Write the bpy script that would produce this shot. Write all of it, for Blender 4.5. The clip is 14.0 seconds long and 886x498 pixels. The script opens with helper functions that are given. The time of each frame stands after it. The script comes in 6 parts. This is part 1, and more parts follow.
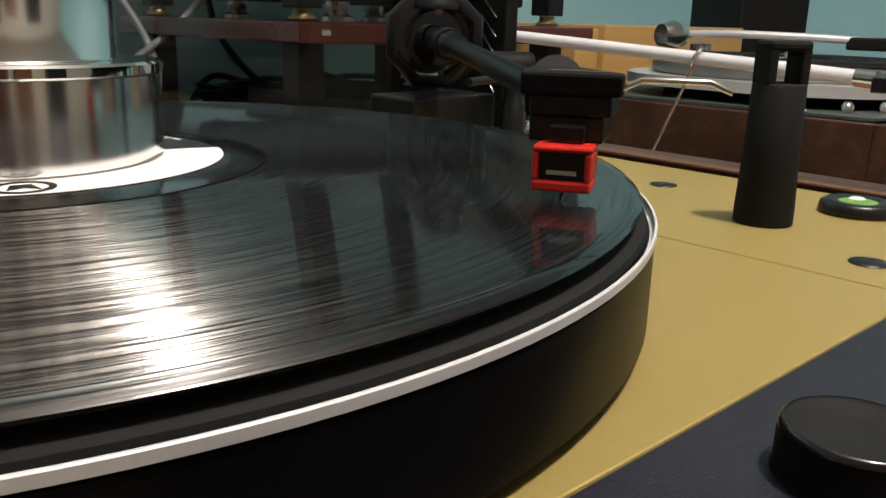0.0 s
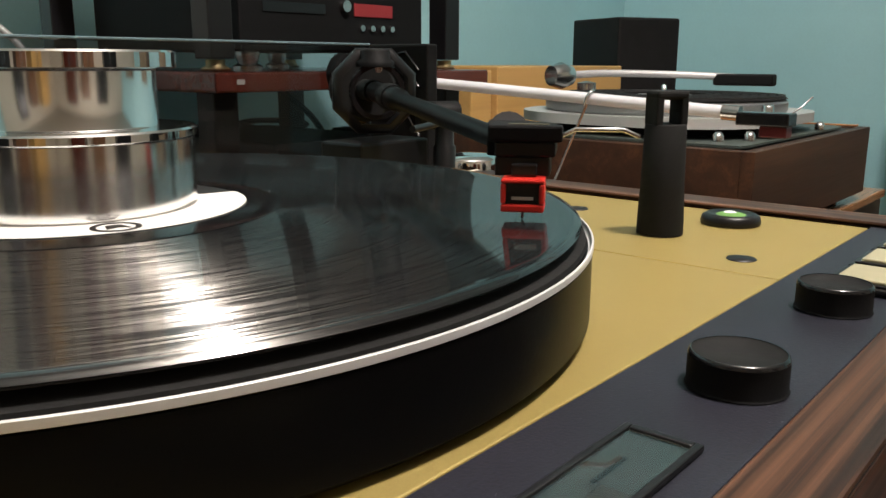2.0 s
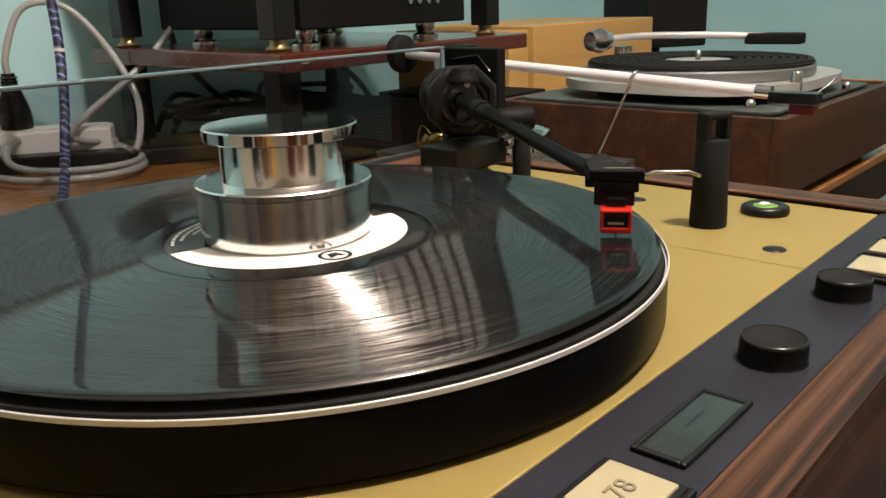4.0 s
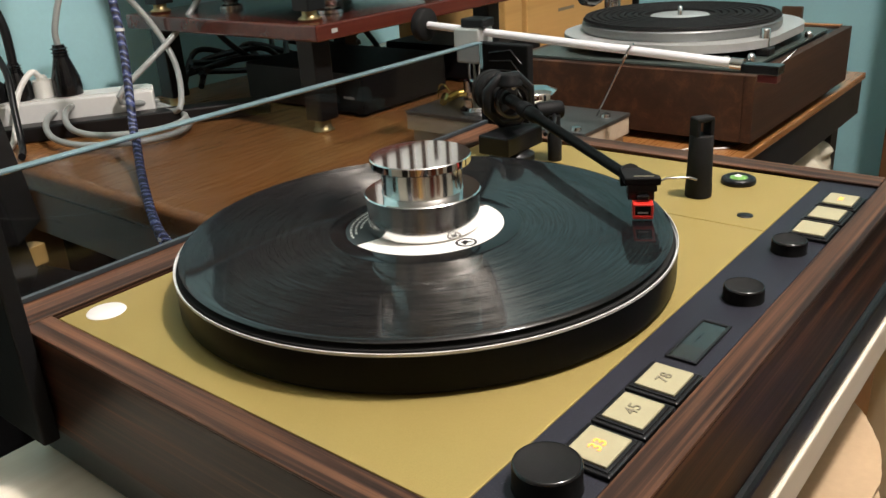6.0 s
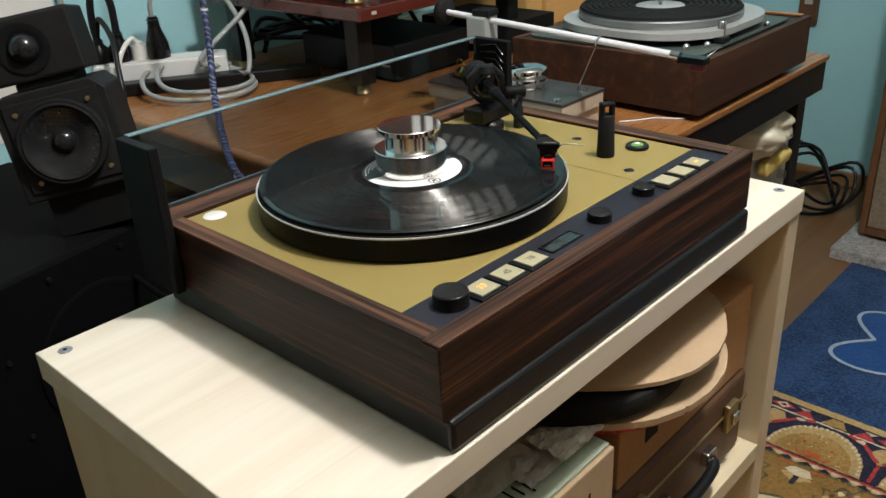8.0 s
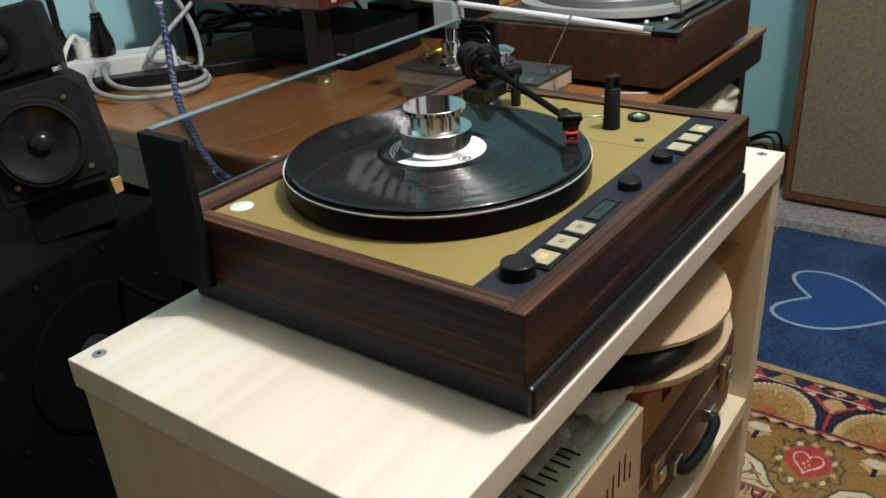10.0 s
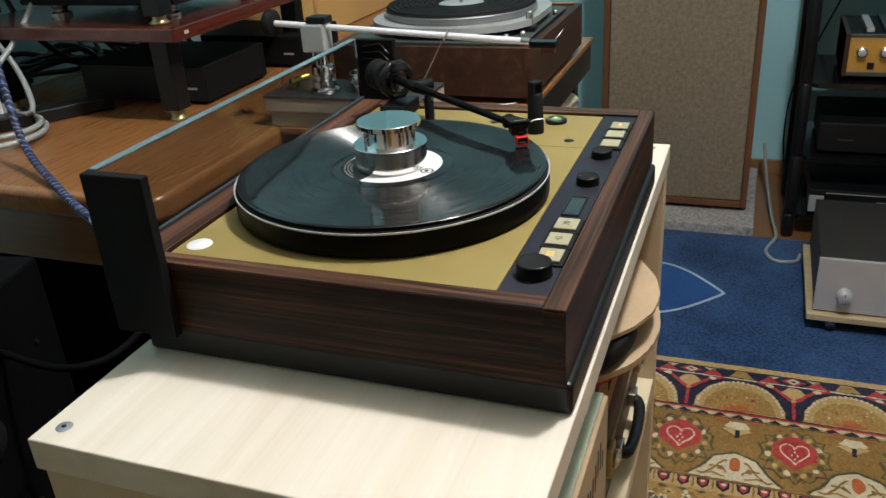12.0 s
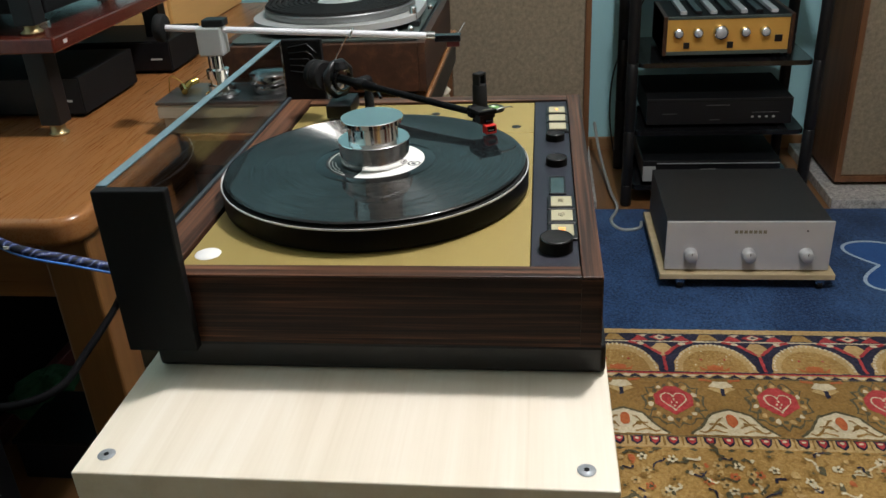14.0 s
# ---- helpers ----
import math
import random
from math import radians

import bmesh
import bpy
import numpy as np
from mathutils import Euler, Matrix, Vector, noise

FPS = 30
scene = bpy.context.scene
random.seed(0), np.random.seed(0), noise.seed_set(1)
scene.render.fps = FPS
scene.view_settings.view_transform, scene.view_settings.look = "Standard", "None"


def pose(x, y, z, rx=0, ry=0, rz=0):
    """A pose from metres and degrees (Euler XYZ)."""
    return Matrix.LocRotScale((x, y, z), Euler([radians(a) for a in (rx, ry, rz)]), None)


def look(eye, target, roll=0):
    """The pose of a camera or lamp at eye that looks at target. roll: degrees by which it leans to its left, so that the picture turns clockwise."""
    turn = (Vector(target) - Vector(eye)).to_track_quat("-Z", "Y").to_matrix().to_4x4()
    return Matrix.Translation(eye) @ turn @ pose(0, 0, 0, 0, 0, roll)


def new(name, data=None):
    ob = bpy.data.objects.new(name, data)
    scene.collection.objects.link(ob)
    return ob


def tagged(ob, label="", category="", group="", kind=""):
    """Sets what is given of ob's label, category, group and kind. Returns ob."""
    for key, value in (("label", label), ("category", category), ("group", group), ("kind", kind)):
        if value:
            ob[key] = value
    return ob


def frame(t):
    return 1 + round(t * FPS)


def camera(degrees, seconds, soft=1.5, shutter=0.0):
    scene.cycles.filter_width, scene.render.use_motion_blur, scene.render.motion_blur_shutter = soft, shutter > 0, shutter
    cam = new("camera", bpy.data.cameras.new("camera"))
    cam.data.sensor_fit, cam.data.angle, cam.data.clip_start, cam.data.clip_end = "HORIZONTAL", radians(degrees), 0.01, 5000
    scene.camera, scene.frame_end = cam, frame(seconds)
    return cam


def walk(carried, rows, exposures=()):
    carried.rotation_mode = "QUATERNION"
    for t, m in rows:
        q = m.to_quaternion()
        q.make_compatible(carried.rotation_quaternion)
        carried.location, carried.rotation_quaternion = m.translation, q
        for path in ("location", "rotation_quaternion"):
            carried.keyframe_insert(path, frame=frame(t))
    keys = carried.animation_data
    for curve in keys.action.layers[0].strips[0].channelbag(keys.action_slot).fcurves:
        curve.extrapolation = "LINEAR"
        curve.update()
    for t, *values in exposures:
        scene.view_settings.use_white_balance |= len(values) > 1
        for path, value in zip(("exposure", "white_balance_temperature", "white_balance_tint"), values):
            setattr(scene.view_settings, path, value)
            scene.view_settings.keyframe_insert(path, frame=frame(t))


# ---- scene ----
cam = camera(55.7, 14.0)
PATH = [
    (0, (-0.0588, -0.2179, 0.0646), (1.1956, 1.1179, -0.4375), 1.48),
    (0.5, (-0.0719, -0.2220, 0.0653), (1.2290, 1.0789, -0.4094), 0.48),
    (1, (-0.0894, -0.2298, 0.0684), (1.2695, 1.0261, -0.3630), -0.65),
    (1.5, (-0.1073, -0.2351, 0.0723), (1.2943, 0.9751, -0.3533), -0.24),
    (2, (-0.1193, -0.2417, 0.0726), (1.3098, 0.9391, -0.3441), 0.23),
    (2.5, (-0.1267, -0.2469, 0.0751), (1.3011, 0.9334, -0.3472), -0.18),
    (3, (-0.1465, -0.2515, 0.0819), (1.2598, 0.9366, -0.3879), -0.83),
    (3.5, (-0.1744, -0.2595, 0.1014), (1.2081, 0.9482, -0.3887), -1.16),
    (4, (-0.2079, -0.2688, 0.1217), (1.1567, 0.9354, -0.4239), -1.72),
    (6.5, (-0.4085, -0.3710, 0.2454), (1.0016, 0.8120, -0.5371), -3.72),
    (7, (-0.4543, -0.4481, 0.2732), (0.9378, 0.7564, -0.5086), -3.05),
    (7.5, (-0.5171, -0.5201, 0.3000), (0.8034, 0.7395, -0.5184), -2.78),
    (8, (-0.5466, -0.5636, 0.3186), (0.7507, 0.6877, -0.5482), -3.14),
    (10.5, (-0.6891, -0.4306, 0.3167), (0.8305, 0.5326, -0.5569), -4.17),
    (11, (-0.7400, -0.3791, 0.3289), (0.8950, 0.4150, -0.5054), -4.53),
    (11.5, (-0.7277, -0.3512, 0.3199), (0.9620, 0.3303, -0.5050), -4.21),
    (12, (-0.7096, -0.3249, 0.3076), (0.9696, 0.3371, -0.5538), -3.80),
    (12.5, (-0.7269, -0.2596, 0.3086), (1.0149, 0.2207, -0.5490), -2.38),
    (13, (-0.7631, -0.1808, 0.3138), (1.0077, 0.1379, -0.5596), -3.76),
    (13.5, (-0.7752, -0.1475, 0.3146), (1.0054, 0.0680, -0.5703), -2.66),
    (14, (-0.7834, -0.1631, 0.3259), (0.9896, 0.0704, -0.5697), -3.22),
]
walk(cam, [(t, look(e, g, r)) for t, e, g, r in PATH],
     [(0, -0.08, 6950, 15), (1.0, 0.06, 6950, 15), (3.0, 0.15, 7050, 15), (4.0, 0.18, 7600, 19), (6.5, 0.24, 6620, 12), (7.0, 0.25, 6540, 11), (7.5, 0.09, 6430, 10), (8.0, 0.03, 6330, 9), (11.0, 0.0, 6150, 8), (14.0, -0.02, 6200, 10)])

# ---- world and lights ----
world = bpy.data.worlds.new("room_world")
scene.world = world
world.use_nodes = True
world.node_tree.nodes["Background"].inputs[0].default_value = (1.0, 0.95, 0.88, 1)
world.node_tree.nodes["Background"].inputs[1].default_value = 0.005
scene.view_settings.exposure = 0.0

FLOOR = -0.97
CEIL = 1.65
LAMP = (0.262, -0.487)

# the bare round bulb under the ceiling lamp's dish
bulb = new("ceiling_bulb", bpy.data.lights.new("ceiling_bulb", "POINT"))
bulb.data.shadow_soft_size, bulb.data.energy, bulb.data.color = 0.065, 96.0, (1.0, 0.965, 0.93)
bulb.location = (LAMP[0], LAMP[1], CEIL - 0.175)
ORIGIN = {}


# ---- mesh helpers ----
def box(bm, x0, x1, y0, y1, z0, z1, bevel=0.0, segs=2, m=0):
    vs = [bm.verts.new((x, y, z)) for x in (x0, x1) for y in (y0, y1) for z in (z0, z1)]
    fs = [bm.faces.new([vs[i] for i in q]) for q in
          ((0, 1, 3, 2), (4, 6, 7, 5), (0, 4, 5, 1), (2, 3, 7, 6), (0, 2, 6, 4), (1, 5, 7, 3))]
    for f in fs:
        f.material_index = m
    if bevel > 0:
        es = list({e for f in fs for e in f.edges})
        bmesh.ops.bevel(bm, geom=es, offset=bevel, segments=segs, profile=0.5, affect="EDGES", material=m)
    return bm


def boxed(*a, **k):
    return box(bmesh.new(), *a, **k)


def lathe(profile, centre=(0, 0, 0), seg=64, bm=None, m=None, closed=False):
    """Turns (r, z) pairs about z, then places the result by m or at centre."""
    bm = bm or bmesh.new()
    place = m if m is not None else Matrix.Translation(centre)
    rings = []
    for r, z in profile:
        if r < 1e-6:
            rings.append([bm.verts.new(place @ Vector((0, 0, z)))])
        else:
            rings.append([bm.verts.new(place @ Vector((r * math.cos(2 * math.pi * i / seg), r * math.sin(2 * math.pi * i / seg), z))) for i in range(seg)])
    pairs = list(zip(rings, rings[1:]))
    if closed:
        pairs.append((rings[-1], rings[0]))
    for a, b in pairs:
        for i in range(seg):
            j = (i + 1) % seg
            if len(a) == 1 and len(b) == 1:
                continue
            if len(a) == 1:
                bm.faces.new((a[0], b[j], b[i]))
            elif len(b) == 1:
                bm.faces.new((a[i], a[j], b[0]))
            else:
                bm.faces.new((a[i], a[j], b[j], b[i]))
    for f in bm.faces:
        f.smooth = True
    bmesh.ops.recalc_face_normals(bm, faces=bm.faces)
    return bm


def axis_matrix(p, d):
    """A pose at p whose z points along d."""
    return Matrix.Translation(p) @ Vector(d).to_track_quat("Z", "Y").to_matrix().to_4x4()


def smooth_line(pts, n=8):
    pts = [Vector(p) for p in pts]
    out = []
    for i in range(len(pts) - 1):
        p0, p1, p2, p3 = pts[max(i - 1, 0)], pts[i], pts[i + 1], pts[min(i + 2, len(pts) - 1)]
        for k in range(n):
            t = k / n
            out.append(0.5 * ((2 * p1) + (p2 - p0) * t + (2 * p0 - 5 * p1 + 4 * p2 - p3) * t * t + (3 * p1 - p0 - 3 * p2 + p3) * t ** 3))
    return out + [pts[-1]]


def tube(pts, r, seg=10, bm=None, smooth=0):
    bm = bm or bmesh.new()
    pts = smooth_line(pts, smooth) if smooth else [Vector(p) for p in pts]
    radii = r if isinstance(r, (list, tuple)) else [r] * len(pts)
    rings, side = [], None
    for i, p in enumerate(pts):
        d = (pts[min(i + 1, len(pts) - 1)] - pts[max(i - 1, 0)]).normalized()
        if side is None:
            side = d.cross(Vector((0.3, 0.2, 1))).normalized()
        side = (side - d * side.dot(d)).normalized()
        up = d.cross(side)
        rings.append([bm.verts.new(p + radii[i] * (side * math.cos(2 * math.pi * k / seg) + up * math.sin(2 * math.pi * k / seg))) for k in range(seg)])
    for a, b in zip(rings, rings[1:]):
        for k in range(seg):
            bm.faces.new((a[k], a[(k + 1) % seg], b[(k + 1) % seg], b[k])).smooth = True
    bm.faces.new(rings[0][::-1])
    bm.faces.new(rings[-1])
    return bm


def prism(poly, z0, z1, bm=None, m=None, bevel=0.0, mi=0):
    """Raises a flat outline of (x, y) pairs from z0 to z1."""
    bm = bm or bmesh.new()
    place = m if m is not None else Matrix()
    lo = [bm.verts.new(place @ Vector((x, y, z0))) for x, y in poly]
    hi = [bm.verts.new(place @ Vector((x, y, z1))) for x, y in poly]
    n = len(poly)
    fs = [bm.faces.new(lo[::-1]), bm.faces.new(hi)] + [bm.faces.new((lo[i], lo[(i + 1) % n], hi[(i + 1) % n], hi[i])) for i in range(n)]
    for f in fs:
        f.material_index = mi
    if bevel:
        bmesh.ops.bevel(bm, geom=list({e for f in fs for e in f.edges}), offset=bevel, segments=2, profile=0.5, affect="EDGES")
    bmesh.ops.recalc_face_normals(bm, faces=bm.faces)
    return bm


def rounded(x0, x1, y0, y1, r, n=6):
    out = []
    for cx, cy, a in ((x1 - r, y1 - r, 0), (x0 + r, y1 - r, 90), (x0 + r, y0 + r, 180), (x1 - r, y0 + r, 270)):
        out += [(cx + r * math.cos(radians(a + 90 * k / n)), cy + r * math.sin(radians(a + 90 * k / n))) for k in range(n + 1)]
    return out


def round_slab(x0, x1, y0, y1, z0, z1, r, nose):
    """Slab with rounded corners in plan and a rounded nose along its upper and lower edges."""
    bm, rings = bmesh.new(), []
    steps = [radians(15 * k) for k in range(7)]
    profile = [(nose * (1 - math.sin(a)), z0 + nose * (1 - math.cos(a))) for a in steps] + [(nose * (1 - math.cos(a)), z1 - nose * (1 - math.sin(a))) for a in steps]
    for d, z in profile:
        rings.append([bm.verts.new((x, y, z)) for x, y in rounded(x0 + d, x1 - d, y0 + d, y1 - d, r - d, 8)])
    n = len(rings[0])
    for lo, hi in zip(rings, rings[1:]):
        for i in range(n):
            bm.faces.new((lo[i], lo[(i + 1) % n], hi[(i + 1) % n], hi[i])).smooth = True
    bm.faces.new(rings[0][::-1])
    bm.faces.new(rings[-1])
    bmesh.ops.recalc_face_normals(bm, faces=bm.faces)
    return bm


def thing(name, origin, label, category, group="", kind=""):
    ob = new(name)
    ob.empty_display_size = 0.02
    ob.location = origin
    ORIGIN[ob] = Vector(origin)
    return tagged(ob, label, category, group, kind)


def part(name, bm, material, parent=None, label="", kind="", angle=40):
    me = bpy.data.meshes.new(name)
    o = ORIGIN.get(parent, Vector())
    bm.transform(Matrix.Translation(-o))
    bm.to_mesh(me)
    bm.free()
    flags = [pg.use_smooth for pg in me.polygons]
    me.set_sharp_from_angle(angle=radians(angle if len(me.polygons) > 400 or angle != 40 else 62))
    me.polygons.foreach_set("use_smooth", flags)
    for mt in (material if isinstance(material, (list, tuple)) else [material]):
        me.materials.append(mt)
    ob = new(name, me)
    ORIGIN[ob] = o
    if parent is not None:
        ob.parent = parent
    if label:
        ob["label"] = label
    if kind:
        ob["kind"] = kind
    return ob


def structure(name, bm, material, label, category):
    return tagged(part(name, bm, material), label, category, kind="structure")


def words(name, text, size, m, material, parent, depth=0.0002):
    """Lettering as a mesh in the plane of m."""
    cu = bpy.data.curves.new(name, "FONT")
    cu.body, cu.size, cu.align_x, cu.align_y, cu.extrude, cu.resolution_u = text, size, "CENTER", "CENTER", depth, 3
    tmp = bpy.data.objects.new(name, cu)
    scene.collection.objects.link(tmp)
    me = bpy.data.meshes.new_from_object(tmp.evaluated_get(bpy.context.evaluated_depsgraph_get()))
    bpy.data.objects.remove(tmp)
    bm = bmesh.new()
    bm.from_mesh(me)
    bm.transform(m)
    return part(name, bm, material, parent)


# ---- materials ----
def mat(name):
    mt = bpy.data.materials.new(name)
    mt.use_nodes = True
    nt = mt.node_tree
    return mt, nt, nt.nodes["Principled BSDF"], nt.nodes.new("ShaderNodeTexCoord").outputs["Object"]


def noise_node(nt, co, scale, detail=4, rough=0.6, stretch=(1, 1, 1), distort=0.0):
    mp = nt.nodes.new("ShaderNodeMapping")
    mp.inputs["Scale"].default_value = stretch
    nt.links.new(co, mp.inputs["Vector"])
    nz = nt.nodes.new("ShaderNodeTexNoise")
    nz.inputs["Scale"].default_value, nz.inputs["Detail"].default_value = scale, detail
    nz.inputs["Roughness"].default_value, nz.inputs["Distortion"].default_value = rough, distort
    nt.links.new(mp.outputs[0], nz.inputs["Vector"])
    return nz.outputs["Fac"]


def ramp(nt, fac, stops):
    cr = nt.nodes.new("ShaderNodeValToRGB")
    while len(cr.color_ramp.elements) < len(stops):
        cr.color_ramp.elements.new(0.5)
    for el, (p, c) in zip(cr.color_ramp.elements, stops):
        el.position, el.color = p, (*c, 1) if len(c) == 3 else c
    nt.links.new(fac, cr.inputs["Fac"])
    return cr.outputs["Color"]


def maths(nt, op, a, b=None):
    n = nt.nodes.new("ShaderNodeMath")
    n.operation = op
    for i, v in enumerate((a, b)):
        if v is None:
            continue
        if isinstance(v, (int, float)):
            n.inputs[i].default_value = v
        else:
            nt.links.new(v, n.inputs[i])
    return n.outputs[0]


def bump(nt, bsdf, height, strength, distance=0.001):
    b = nt.nodes.new("ShaderNodeBump")
    b.inputs["Strength"].default_value, b.inputs["Distance"].default_value = strength, distance
    nt.links.new(height, b.inputs["Height"])
    nt.links.new(b.outputs[0], bsdf.inputs["Normal"])


def surf(name, base, rough=0.5, metal=0.0, var=0.15, scale=12, fine=300, relief=0.1, rvar=0.1, depth=0.0006, spec=0.5):
    """A plain surface with large stains and fine grain."""
    mt, nt, b, co = mat(name)
    big, small = noise_node(nt, co, scale), noise_node(nt, co, fine, 3)
    mix = maths(nt, "ADD", maths(nt, "MULTIPLY", big, 0.65), maths(nt, "MULTIPLY", small, 0.35))
    lo, hi = [max(0, c * (1 - var)) for c in base], [min(1, c * (1 + var)) for c in base]
    nt.links.new(ramp(nt, mix, [(0.3, lo), (0.7, hi)]), b.inputs["Base Color"])
    nt.links.new(maths(nt, "ADD", maths(nt, "MULTIPLY", big, rvar), rough - rvar / 2), b.inputs["Roughness"])
    b.inputs["Metallic"].default_value = metal
    b.inputs["Specular IOR Level"].default_value = spec
    if relief:
        bump(nt, b, small, relief, depth)
    return mt


def wood(name, stops, axis, size=1.0, rough=0.4, coat=0.0, relief=0.15, streak=1.0, spec=0.5):
    """Veneer with long grain along axis (0, 1 or 2)."""
    mt, nt, b, co = mat(name)
    s = [1.0, 1.0, 1.0]
    s[axis] = 0.045
    wide = noise_node(nt, co, 34 / size, 5, 0.62, s, 0.5 * streak)
    s2 = [1.0, 1.0, 1.0]
    s2[axis] = 0.02
    fine = noise_node(nt, co, 420 / size, 3, 0.6, s2)
    cloud = noise_node(nt, co, 5 / size, 2, 0.5)
    mix = maths(nt, "ADD", maths(nt, "ADD", maths(nt, "MULTIPLY", wide, 0.7), maths(nt, "MULTIPLY", fine, 0.2)), maths(nt, "MULTIPLY", cloud, 0.1))
    nt.links.new(ramp(nt, mix, stops), b.inputs["Base Color"])
    nt.links.new(maths(nt, "ADD", maths(nt, "MULTIPLY", fine, 0.15), rough - 0.07), b.inputs["Roughness"])
    b.inputs["Coat Weight"].default_value, b.inputs["Coat Roughness"].default_value = coat, 0.15
    b.inputs["Specular IOR Level"].default_value = spec
    bump(nt, b, fine, relief, 0.0004)
    return mt


def rosewood(name, stops, axis, rough=0.38, spec=0.2, pitch=1.0):
    """Fine straight grain: hair lines, narrow stripes and broad dark bands, all drawn out along axis."""
    mt, nt, b, co = mat(name)
    long_, mid_ = [1.0, 1.0, 1.0], [1.0, 1.0, 1.0]
    long_[axis], mid_[axis] = 0.010, 0.035
    stripe = noise_node(nt, co, 330 / pitch, 4, 0.62, long_, 0.25)
    band = noise_node(nt, co, 62 / pitch, 3, 0.55, mid_, 0.8)
    hair = noise_node(nt, co, 1500, 2, 0.6, long_)
    mix = maths(nt, "ADD", maths(nt, "ADD", maths(nt, "MULTIPLY", stripe, 0.45), maths(nt, "MULTIPLY", band, 0.43)), maths(nt, "MULTIPLY", hair, 0.12))
    nt.links.new(ramp(nt, mix, stops), b.inputs["Base Color"])
    nt.links.new(maths(nt, "ADD", maths(nt, "MULTIPLY", hair, 0.18), rough - 0.08), b.inputs["Roughness"])
    b.inputs["Specular IOR Level"].default_value = spec
    bump(nt, b, stripe, 0.12, 0.0003)
    return mt


def glow(name, colour, strength):
    mt, nt, b, co = mat(name)
    b.inputs["Base Color"].default_value = (*colour, 1)
    b.inputs["Emission Color"].default_value, b.inputs["Emission Strength"].default_value = (*colour, 1), strength
    return mt


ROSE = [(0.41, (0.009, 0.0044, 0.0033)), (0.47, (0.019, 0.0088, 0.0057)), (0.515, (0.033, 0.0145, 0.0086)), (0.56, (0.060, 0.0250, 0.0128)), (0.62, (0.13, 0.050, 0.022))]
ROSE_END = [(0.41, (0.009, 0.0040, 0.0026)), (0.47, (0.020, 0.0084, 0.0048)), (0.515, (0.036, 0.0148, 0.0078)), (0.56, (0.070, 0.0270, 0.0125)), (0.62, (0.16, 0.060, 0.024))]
# lighter copy of the board tones, used on the upward faces
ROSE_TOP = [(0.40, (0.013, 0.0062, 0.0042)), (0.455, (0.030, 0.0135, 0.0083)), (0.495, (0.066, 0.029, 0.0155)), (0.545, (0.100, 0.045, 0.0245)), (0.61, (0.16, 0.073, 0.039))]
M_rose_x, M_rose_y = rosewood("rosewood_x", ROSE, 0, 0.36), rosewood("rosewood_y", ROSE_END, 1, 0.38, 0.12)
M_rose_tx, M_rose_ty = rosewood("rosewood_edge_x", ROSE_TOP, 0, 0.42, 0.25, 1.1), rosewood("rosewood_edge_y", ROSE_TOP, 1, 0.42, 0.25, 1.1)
M_black = surf("black_lacquer", (0.007, 0.007, 0.008), 0.36, rvar=0.12, spec=0.35)
M_black_matt = surf("black_matt", (0.006, 0.006, 0.0065), 0.62, relief=0.25, spec=0.14)
M_black_gloss = surf("black_gloss", (0.008, 0.008, 0.009), 0.16, relief=0.0)
M_anod = surf("black_anodised", (0.0035, 0.0035, 0.0037), 0.34, 0.0, fine=700, relief=0.05, spec=0.08)
M_rubber = surf("black_rubber", (0.009, 0.009, 0.009), 0.75, relief=0.3, spec=0.2)
M_steel = surf("steel", (0.62, 0.62, 0.62), 0.22, 1.0, var=0.05, relief=0.0)
M_silver = surf("brushed_silver", (0.56, 0.56, 0.57), 0.42, 0.35, var=0.05, fine=600, relief=0.06)
M_zinc = surf("zinc_plated", (0.27, 0.285, 0.30), 0.5, 0.3, var=0.15, scale=300, relief=0.05)
M_satin = surf("satin_aluminium", (0.68, 0.68, 0.68), 0.5, 0.3, var=0.03, relief=0.0)
M_silver_paint = surf("silver_paint", (0.50, 0.51, 0.50), 0.34, 0.35, var=0.06, relief=0.03)
M_white = surf("white_plastic", (0.78, 0.78, 0.76), 0.4, var=0.04)
M_paper = surf("white_paper", (0.80, 0.79, 0.75), 0.6, var=0.04)
M_ivory = surf("ivory_plastic", (0.37, 0.335, 0.21), 0.4, var=0.05)
M_red = surf("red_plastic", (0.62, 0.026, 0.018), 0.32, var=0.06, relief=0.0)
M_card = surf("cardboard", (0.46, 0.33, 0.20), 0.85, var=0.10, scale=7, fine=160, relief=0.2)
M_card_dark = surf("cardboard_box", (0.36, 0.19, 0.08), 0.8, var=0.2, scale=6, fine=160, relief=0.2)
M_birch = wood("birch_ply", [(0.30, (0.67, 0.585, 0.45)), (0.5, (0.765, 0.685, 0.56)), (0.68, (0.83, 0.765, 0.655))], 0, size=1.6, rough=0.45, relief=0.08, streak=1.6)
M_birch_z = wood("birch_ply_z", [(0.25, (0.60, 0.48, 0.31)), (0.5, (0.69, 0.57, 0.39)), (0.75, (0.76, 0.645, 0.46))], 2, size=2.2, rough=0.42, relief=0.08)
M_birch_x = wood("birch_ply_x", [(0.25, (0.62, 0.51, 0.32)), (0.5, (0.72, 0.61, 0.41)), (0.75, (0.78, 0.68, 0.49))], 0, size=2.2, rough=0.42, relief=0.08)
M_desk = wood("desk_cherry", [(0.25, (0.19, 0.074, 0.022)), (0.5, (0.30, 0.125, 0.038)), (0.75, (0.36, 0.155, 0.050))], 0, size=0.9, rough=0.28, coat=0.3)
M_desk_y = wood("desk_cherry_y", [(0.25, (0.17, 0.065, 0.02)), (0.5, (0.27, 0.11, 0.034)), (0.75, (0.35, 0.155, 0.052))], 1, size=2.0, rough=0.3, coat=0.3)
